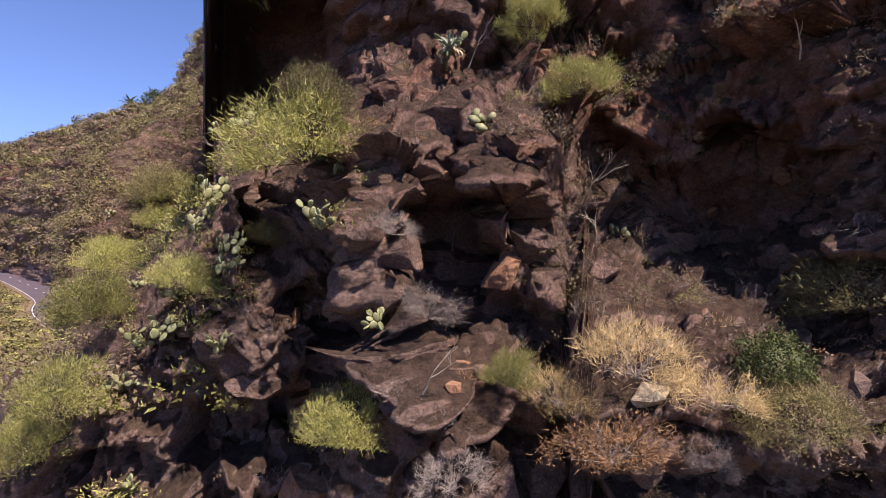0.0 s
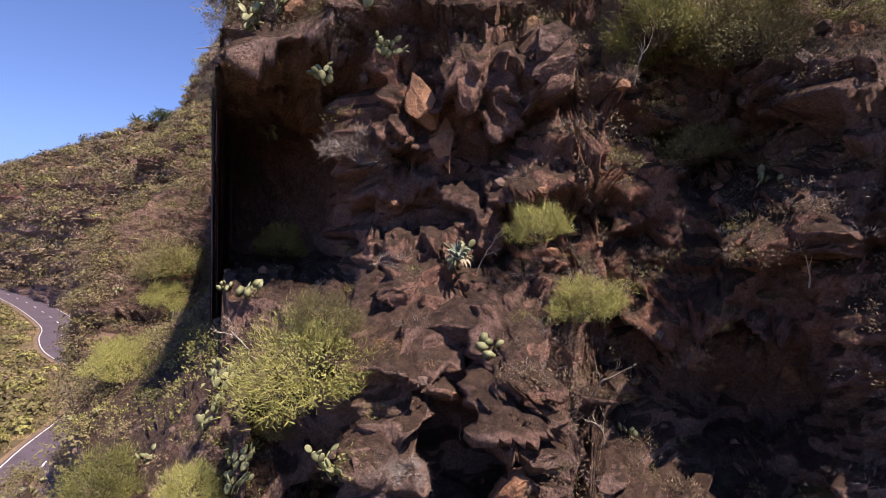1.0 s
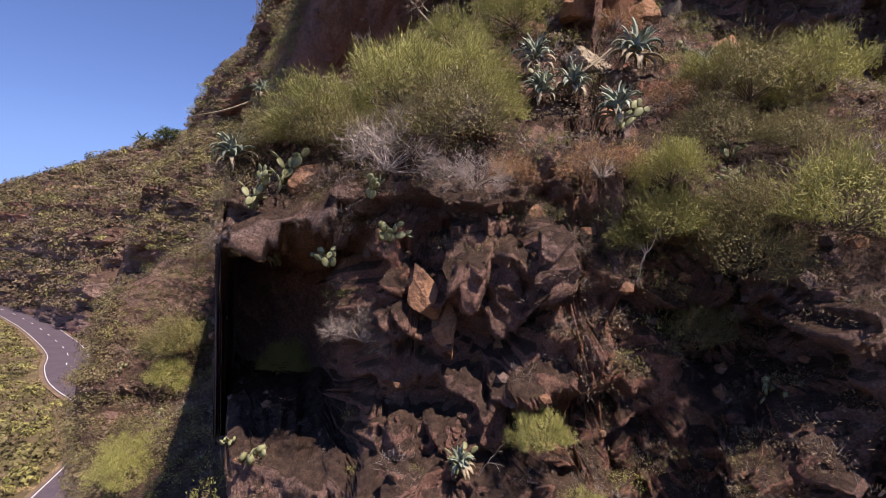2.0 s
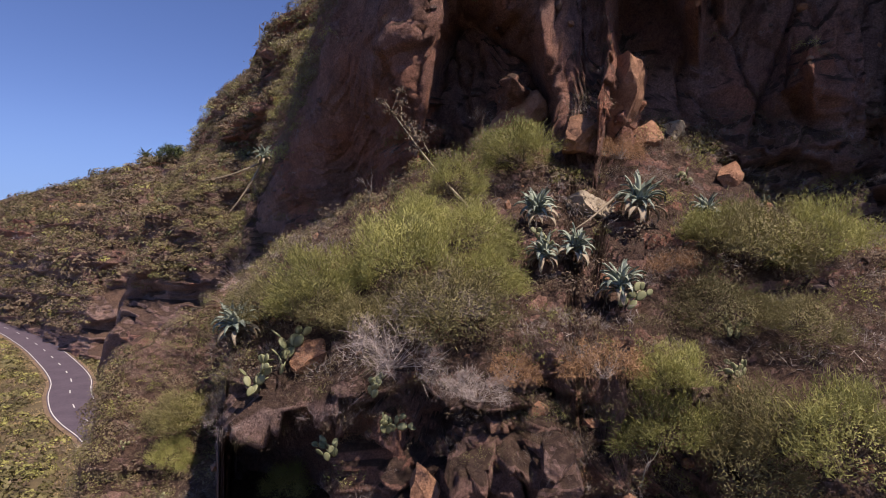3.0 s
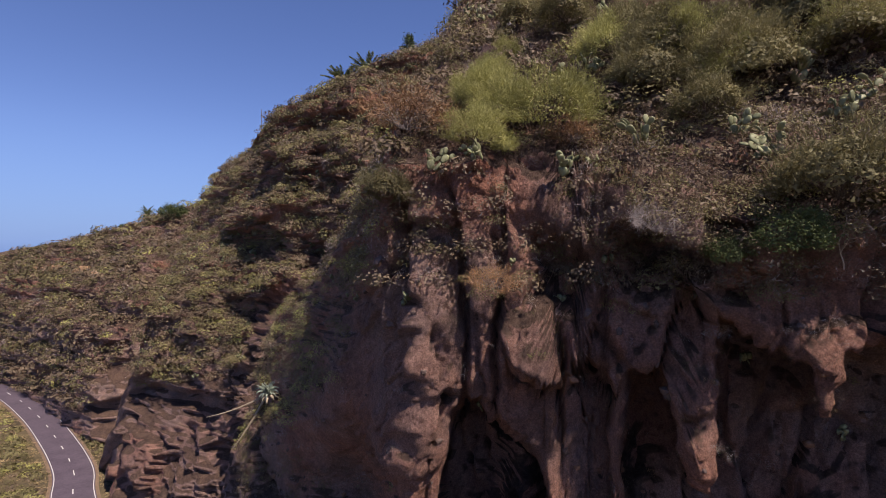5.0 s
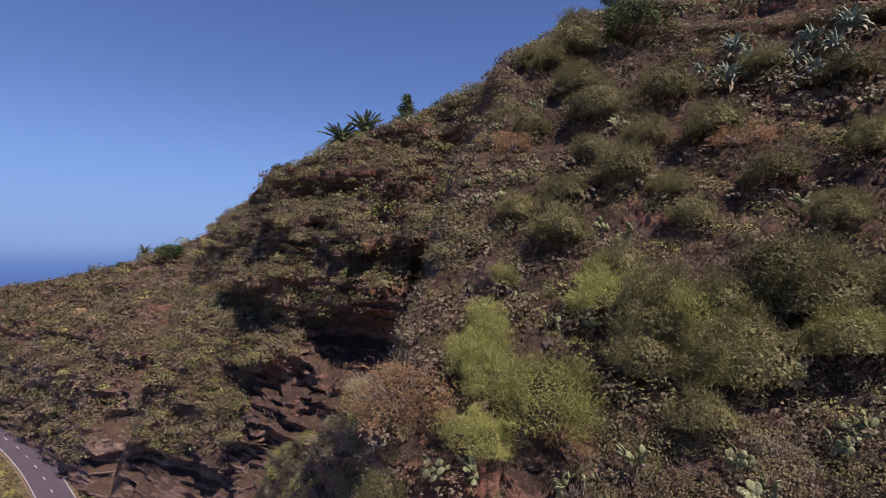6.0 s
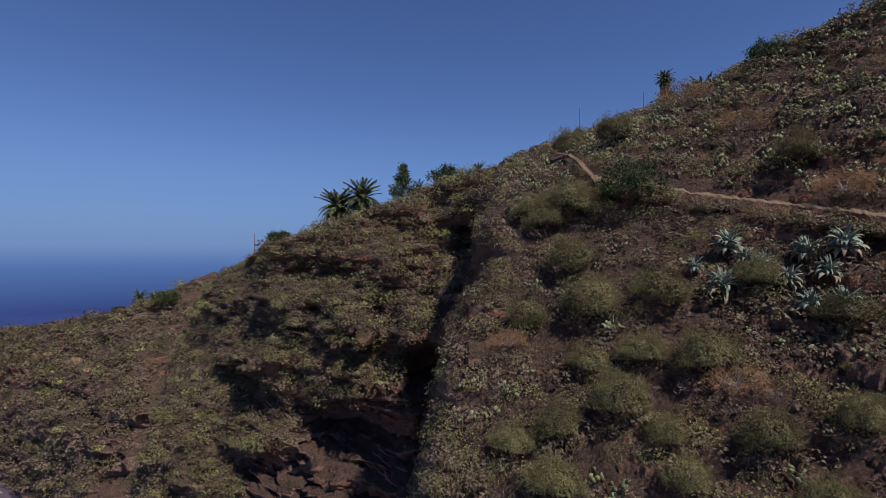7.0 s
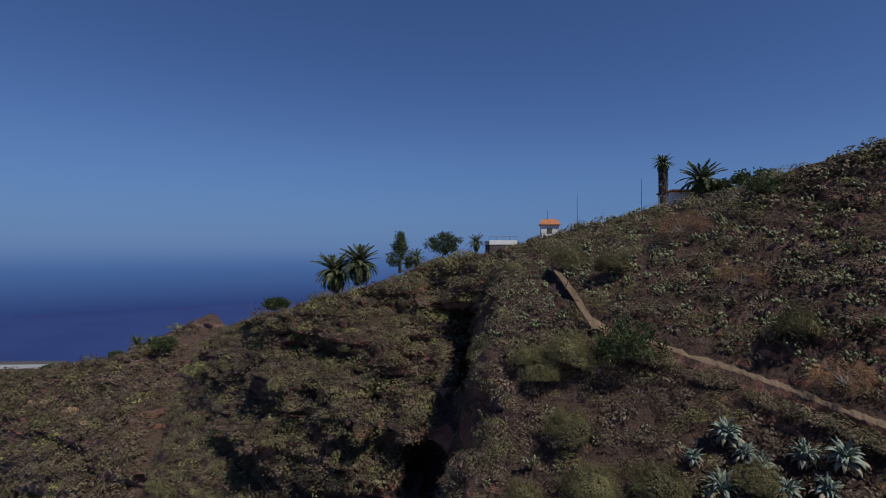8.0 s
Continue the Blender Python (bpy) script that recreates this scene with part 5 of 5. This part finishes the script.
scrub("green_scrub", M_BROOM, pick(S_SPUR, 150, slope, 0.7, 7, -0.1), 0.5, 1.3, 520, 0.13, 0.026, "yellow-green broom scrub of the upper slope", 7, 0.9, 0.8, clumps=40, dome=0.055)
scrub("grey_twigs", M_GREY, pick(S_SPUR, 420, slope, 0.7, 8), 0.4, 0.8, 90, 0.42, 0.036, "bare grey twigs on the upper slope", 8, 0.7, 1.0, clumps=26)
band = (S_SPUR["z"] > 25.5) & (S_SPUR["z"] < 38.0) & (S_SPUR["a"] < 0.90)
scrub("dry_scrub", M_DRY, pick(S_SPUR, 900, band, 0.9, 81), 0.4, 1.0, 130, 0.15, 0.05, "purple-brown dry scrub on the brow of the cliff", 81, 0.8, 0.8, clumps=26, dome=0.13, fine=True)
scrub("grey_twigs", M_GREY, pick(S_SPUR, 900, band, 0.9, 82), 0.3, 0.8, 100, 0.4, 0.026, "tangled grey twigs on the brow of the cliff", 82, 0.8, 1.0, clumps=26)
scrub("olive_scrub", M_OLIVE, pick(S_SPUR, 420, band, 0.9, 83), 0.4, 1.0, 420, 0.12, 0.04, "olive scrub on the brow of the cliff", 83, 0.9, 0.8, clumps=30, dome=0.08, fine=True)
flank = (S_SPUR["a"] < -0.11) & (S_SPUR["z"] > flank_brow(S_SPUR["a"]) - 0.3) & (S_SPUR["z"] < 40.0) & (S_SPUR["P"][:, 1] < 48.0)
scrub("green_scrub", M_BROOM, pick(S_SPUR, 90, flank, 0.6, 101), 0.4, 1.0, 420, 0.13, 0.04, "feathery green scrub of the sunlit flank", 101, 1.0, 0.8, dome=0.09, fine=True)
scrub("olive_scrub", M_OLIVE, pick(S_SPUR, 150, flank, 0.6, 102), 0.4, 1.0, 320, 0.12, 0.04, "olive scrub of the sunlit flank", 102, 0.9, 0.8, dome=0.09, fine=True)
scrub("dry_scrub", M_DRY, pick(S_SPUR, 230, flank, 0.6, 103), 0.4, 0.9, 150, 0.15, 0.05, "brown dry scrub of the sunlit flank", 103, 0.8, 0.8, dome=0.12, fine=True)
scrub("grey_twigs", M_GREY, pick(S_SPUR, 150, flank, 0.6, 104), 0.3, 0.7, 100, 0.4, 0.028, "pale twigs of the sunlit flank", 104, 0.8, 1.0)
wall = (S_SPUR["z"] > 15.0) & (S_SPUR["z"] < 27.5) & (S_SPUR["a"] > -0.35) & (S_SPUR["a"] < 0.88)
scrub("dry_scrub", M_DRY, pick(S_SPUR, 260, wall, 0.9, 111, 0.0), 0.2, 0.6, 150, 0.16, 0.03, "brown scrub clinging to the red cliff", 111, 0.9, 0.8)
scrub("grey_twigs", M_GREY, pick(S_SPUR, 200, wall, 0.9, 112, 0.0), 0.2, 0.55, 100, 0.4, 0.022, "grey twigs clinging to the red cliff", 112, 0.9, 1.0)
scrub("olive_scrub", M_OLIVE, pick(S_SPUR, 70, wall, 0.9, 113, 0.0), 0.2, 0.5, 240, 0.13, 0.03, "small olive plants in the joints of the red cliff", 113, 0.9, 0.8)
brow = (S_SPUR["a"] > 0.25) & (S_SPUR["a"] < 0.88) & (S_SPUR["z"] > 26.0) & (S_SPUR["z"] < 31.5)
scrub("dry_scrub", M_DRY, pick(S_SPUR, 300, brow, 0.9, 141), 0.4, 0.9, 150, 0.16, 0.035, "brown dry scrub tumbling over the brow of the cliff", 141, 0.9, 0.8, dome=0.09, fine=True)
scrub("olive_scrub", M_OLIVE, pick(S_SPUR, 150, brow, 0.9, 142), 0.4, 0.9, 280, 0.13, 0.03, "olive scrub tumbling over the brow of the cliff", 142, 0.95, 0.8, dome=0.08, fine=True)
lip_of_outcrop = (S_SPUR["z"] > 7.7) & (S_SPUR["z"] < 10.4) & (S_SPUR["a"] < 0.4) & (S_SPUR["P"][:, 1] < 15.0)
scrub("dry_scrub", M_DRY, pick(S_SPUR, 150, lip_of_outcrop, 0.8, 131), 0.25, 0.6, 200, 0.16, 0.026, "brown dry scrub hanging over the lip of the outcrop", 131, 0.9, 0.8)
scrub("olive_scrub", M_OLIVE, pick(S_SPUR, 70, lip_of_outcrop, 0.8, 132), 0.25, 0.6, 300, 0.13, 0.026, "olive scrub on the lip of the outcrop", 132, 1.0, 0.8)
scrub("grey_twigs", M_GREY, pick(S_SPUR, 130, lip_of_outcrop, 0.8, 133), 0.25, 0.6, 120, 0.4, 0.016, "grey twigs hanging over the lip of the outcrop", 133, 0.9, 1.0)
overgrown = (S_SPUR["z"] < 9.0) & (S_SPUR["a"] > 0.12) & (S_SPUR["a"] < 0.95)
scrub("olive_scrub", M_OLIVE, pick(S_SPUR, 150, overgrown, 0.35, 84), 0.2, 0.55, 300, 0.12, 0.04, "small olive scrub rooted in the rock", 84, 1.0, 0.8, clumps=26)
scrub("dry_scrub", M_DRY, pick(S_SPUR, 520, overgrown, 0.5, 85), 0.25, 0.6, 170, 0.16, 0.05, "brown dry scrub rooted in the rock", 85, 0.8, 0.8, clumps=26)
scrub("grey_twigs", M_GREY, pick(S_SPUR, 480, overgrown, 0.6, 86), 0.2, 0.5, 110, 0.42, 0.018, "grey twigs hanging over the rock", 86, 0.8, 1.0, clumps=26)
scrub("dry_grass", M_STRAW, pick(S_SPUR, 90, overgrown, 0.1, 87), 0.2, 0.4, 110, 0.3, 0.025, "straw-yellow dry grass on the rock ledges", 87, 0.8, 0.6, "dry grass")
beyond = S_LEFT["P"][:, 1] > 19.0
scrub("dry_scrub", M_DRY, pick(S_LEFT, 800, beyond, 0.6, 91), 0.45, 1.0, 130, 0.15, 0.05, "purple-brown dry scrub behind the shoulder", 91, 0.8, 0.8, dome=0.13, fine=True)
scrub("olive_scrub", M_OLIVE, pick(S_LEFT, 360, beyond, 0.6, 92), 0.5, 1.1, 260, 0.13, 0.04, "olive scrub behind the shoulder", 92, 0.95, 0.8, dome=0.10, fine=True)
scrub("grey_twigs", M_GREY, pick(S_LEFT, 180, beyond, 0.5, 93), 0.4, 0.9, 80, 0.4, 0.03, "grey twigs behind the shoulder", 93, 0.8, 1.0)
lip = (S_LEFT["a"] < -0.62) & (S_LEFT["z"] > -4.0)
scrub("olive_scrub", M_OLIVE, pick(S_LEFT, 70, lip, 0.6, 95), 0.5, 1.2, 300, 0.13, 0.04, "olive scrub on the edge above the road", 95, 0.95, 0.8, dome=0.09, fine=True)
scrub("dry_scrub", M_DRY, pick(S_LEFT, 110, lip, 0.6, 96), 0.5, 1.0, 150, 0.15, 0.05, "brown dry scrub on the edge above the road", 96, 0.8, 0.8, dome=0.12, fine=True)
rim_of_gully = (S_SPUR["z"] > 30.0) & (S_SPUR["z"] < 61.0) & (S_SPUR["a"] < spur_edge(S_SPUR["z"]) + 0.06)
scrub("dry_scrub", M_DRY, pick(S_SPUR, 420, rim_of_gully, 1.0, 121), 0.5, 1.2, 130, 0.15, 0.05, "brown dry scrub on the edge of the gully", 121, 0.8, 0.8, dome=0.12)
scrub("olive_scrub", M_OLIVE, pick(S_SPUR, 160, rim_of_gully, 1.0, 122), 0.5, 1.2, 260, 0.13, 0.04, "olive scrub on the edge of the gully", 122, 0.9, 0.8, dome=0.10)
g = np.random.default_rng(97)
bank_a = g.uniform(0.23, 0.94, 190)
bank_pts = on_hill([(a, PATH_Z(a) - g.uniform(0.5, 1.1)) for a in bank_a]) - np.array([0, 0.3, 0.1])
scrub("dry_scrub", M_DRY, bank_pts[:140], 0.4, 0.8, 160, 0.15, 0.05, "purple-brown dry scrub on the bank below the path", 97, 0.8, 0.8, dome=0.12)
scrub("olive_scrub", M_OLIVE, bank_pts[140:], 0.5, 0.9, 300, 0.13, 0.04, "olive scrub on the bank below the path", 98, 0.9, 0.8, dome=0.09)
behind = (S_SPUR["a"] < -0.02) & (S_SPUR["z"] > 9.0) & (S_SPUR["z"] < 15.5) & (S_SPUR["P"][:, 1] < 30.0)
scrub("olive_scrub", M_OLIVE, pick(S_SPUR, 100, behind, 0.3, 26), 0.3, 0.8, 340, 0.13, 0.050, "olive scrub at the foot of the shaded wall", 26, 1.0)
scrub("dry_scrub", M_DRY, pick(S_SPUR, 110, behind, 0.3, 27), 0.3, 0.7, 180, 0.16, 0.066, "brown dry scrub at the foot of the shaded wall", 27, 0.7)
for site, k, where in ((S_ACROSS, 0.999, "opposite hillside"), (S_RIDGE, 0.55, "far ridge")):
    big, part_of, leaf, sd = (1.0, 1.0, 1.0, 9) if k > 0.9 else (1.4, 0.5, 1.3, 40)
    scrub("dry_scrub", M_DRY, pick(site, int(2200 * k), everywhere, 0.2, sd), 0.8 * big, 1.8 * big, int(150 * part_of), 0.16, 0.06 * leaf, "brown dry scrub of the " + where, sd, 0.6, dome=0.125 * leaf)
    scrub("olive_scrub", M_OLIVE, pick(site, int(780 * k), everywhere, 0.15, sd + 1), 0.9 * big, 2.2 * big, int(270 * part_of), 0.14, 0.045 * leaf, "olive scrub of the " + where, sd + 1, 0.8, dome=0.10 * leaf)
    scrub("green_scrub", M_BROOM, pick(site, int(60 * k), everywhere, 0.12, sd + 3, 0.0), 0.9 * big, 2.2 * big, int(270 * part_of), 0.14, 0.045 * leaf, "yellow-green scrub of the " + where, sd + 3, 0.8, dome=0.10 * leaf)
    scrub("grey_twigs", M_GREY, pick(site, int(650 * k), everywhere, 0.3, sd + 4), 0.6 * big, 1.3 * big, 56, 0.40, 0.07, "pale bare shrubs of the " + where, sd + 4, 0.7, 1.0)
# scrub that breaks the skyline
for k, site in enumerate((S_SPUR, S_ACROSS, S_RIDGE)):
    rim = (crest(site["a"]) - site["z"] < 2.5) & (site["z"] < crest(site["a"])) & (site["a"] < 0.9)
    scrub("olive_scrub", M_OLIVE, pick(site, 80, rim, 1.0, 60 + k), 0.7, 1.5, 200, 0.16, 0.06, "olive scrub along the skyline", 60 + k, 0.9, dome=0.12)
    scrub("dry_scrub", M_DRY, pick(site, 90, rim, 1.0, 65 + k), 0.6, 1.3, 140, 0.18, 0.07, "brown scrub along the skyline", 65 + k, 0.8, dome=0.15)


def pad_field(pts, lo, hi, label, seed):
    """Small prickly pears, a few flat pads each, in one mesh."""
    g = np.random.default_rng(seed)
    ring = np.stack([np.cos(np.linspace(0, 2 * math.pi, 7)[:-1]) * 0.3, np.zeros(6), 0.45 + 0.45 * np.sin(np.linspace(0, 2 * math.pi, 7)[:-1])], 1)
    one = np.concatenate([ring + [0, 0, 0], [[0, -0.08, 0.45], [0, 0.08, 0.45]]])
    tri = np.array([(k, (k + 1) % 6, 6) for k in range(6)] + [((k + 1) % 6, k, 7) for k in range(6)])
    v, f, n = [], [], 0
    for p in pts:
        r = g.uniform(lo, hi)
        for _ in range(7):
            m = np.array(pose(*(p + g.normal(size=3) * r * np.array([0.5, 0.35, 0.3]) + [0, -0.2 * r, 0.25 * r]), g.uniform(-35, 35), g.uniform(-70, 70), g.uniform(0, 360)))
            v.append(one * r @ m[:3, :3].T + m[:3, 3])
            f.append(tri + n)
            n += 8
    return tagged(mesh_object("small_prickly_pears", np.concatenate(v), np.concatenate(f), M_PAD), label, "cactus", kind="stuff")


pad_field(np.concatenate([pick(S_SPUR, 60, near, 0.1, 21), pick(S_LEFT, 50, everywhere, 0.3, 24)]), 0.2, 0.38, "small pale prickly pears on the rocks", 21)
pad_field(np.concatenate([pick(S_SPUR, 150, slope, 0.5, 22), pick(S_SPUR, 560, slope & (S_SPUR["z"] > 52.0), 0.5, 29)]), 0.28, 0.5, "pale prickly pears scattered on the upper slope", 22)
pad_field(pick(S_ACROSS, 330, everywhere, 0.4, 23), 0.4, 0.8, "pale prickly pears scattered on the opposite hillside", 23)


def stone_field(pts, lo, hi, mat, label, seed):
    g = np.random.default_rng(seed)
    bm = bmesh.new()
    bmesh.ops.create_icosphere(bm, subdivisions=1, radius=1.0)
    base = np.array([p.co[:] for p in bm.verts])
    tri = np.array([[q.index for q in p.verts] for p in bm.faces])
    bm.free()
    v, f, n = [], [], 0
    for p in pts:
        b = base.copy()
        for q in unit(g.normal(size=(5, 3))):
            b = b - np.maximum(b @ q - g.uniform(0.4, 0.8), 0)[:, None] * q
        r = g.uniform(lo, hi) * g.uniform(0.5, 1)
        v.append(b * r * g.uniform(0.6, 1.2, 3) + p)
        f.append(tri + n)
        n += len(base)
    return tagged(mesh_object("loose_stones", np.concatenate(v), np.concatenate(f), mat, False), label, "stones", kind="stuff")


stone_field(np.concatenate([pick(S_SPUR, 600, near, 0.15, 31), pick(S_LEFT, 150, everywhere, 0.3, 34)]), 0.08, 0.30, M_ROCK, "loose dark stones on the talus and ledges", 31)
stone_field(pick(S_SPUR, 260, near, 0.3, 32), 0.1, 0.35, M_ROCK_RED, "loose reddish stones under the cliff", 32)
stone_field(pick(S_SPUR, 500, slope, 0.4, 33), 0.12, 0.45, M_ROCK, "dark stones on the upper slope", 33)

# scrub of the valley floor along the road
g = np.random.default_rng(70)
vx, vy = g.uniform(-150, -12, 16000), g.uniform(8, 135, 16000)
gap = np.hypot(vx[:, None] - ROAD_LINE[None, :, 0], vy[:, None] - ROAD_LINE[None, :, 1]).min(1)
keep = (gap > 3.9) & (vx / vy > -1.03) & (vx / vy < -0.70) & (vy > 24.0)
vx, vy = vx[keep][:1500], vy[keep][:1500]
floor_pts = np.stack([vx, vy, valley(vx, vy)], 1)
scrub("green_scrub", M_BROOM, floor_pts[:250], 0.7, 1.5, 110, 0.2, 0.05, "green scrub along the road", 71, dome=0.18)
scrub("olive_scrub", M_OLIVE, floor_pts[250:820], 0.8, 1.9, 110, 0.2, 0.08, "olive scrub along the road", 72, dome=0.18)
scrub("dry_scrub", M_DRY, floor_pts[820:1120], 0.6, 1.3, 90, 0.2, 0.08, "brown scrub along the road", 74, 0.6, dome=0.2)
scrub("dry_grass", M_STRAW, floor_pts[1120:], 0.4, 0.9, 90, 0.30, 0.07, "straw-coloured dry grass along the road", 73, 0.5, 0.5, "dry grass")

# straw along both verges
line = ROAD_LINE[np.arange(len(ROAD_LINE)).repeat(7)]
side = np.gradient(ROAD_LINE[:, :2], axis=0).repeat(7, axis=0)
side = np.stack([side[:, 1], -side[:, 0]], 1) / np.linalg.norm(side, axis=1)[:, None]
off = g.choice([-1.0, 1.0], len(line)) * g.uniform(3.5, 4.4, len(line))
edge = line[:, :2] + side * off[:, None] + g.normal(size=(len(line), 2)) * 0.4
scrub("dry_grass", M_STRAW, np.stack([edge[:, 0], edge[:, 1], valley(edge[:, 0], edge[:, 1])], 1), 0.4, 0.8, 44, 0.35, 0.07, "straw-yellow dry grass on the road verges", 76, 0.6, 0.5, "dry grass")
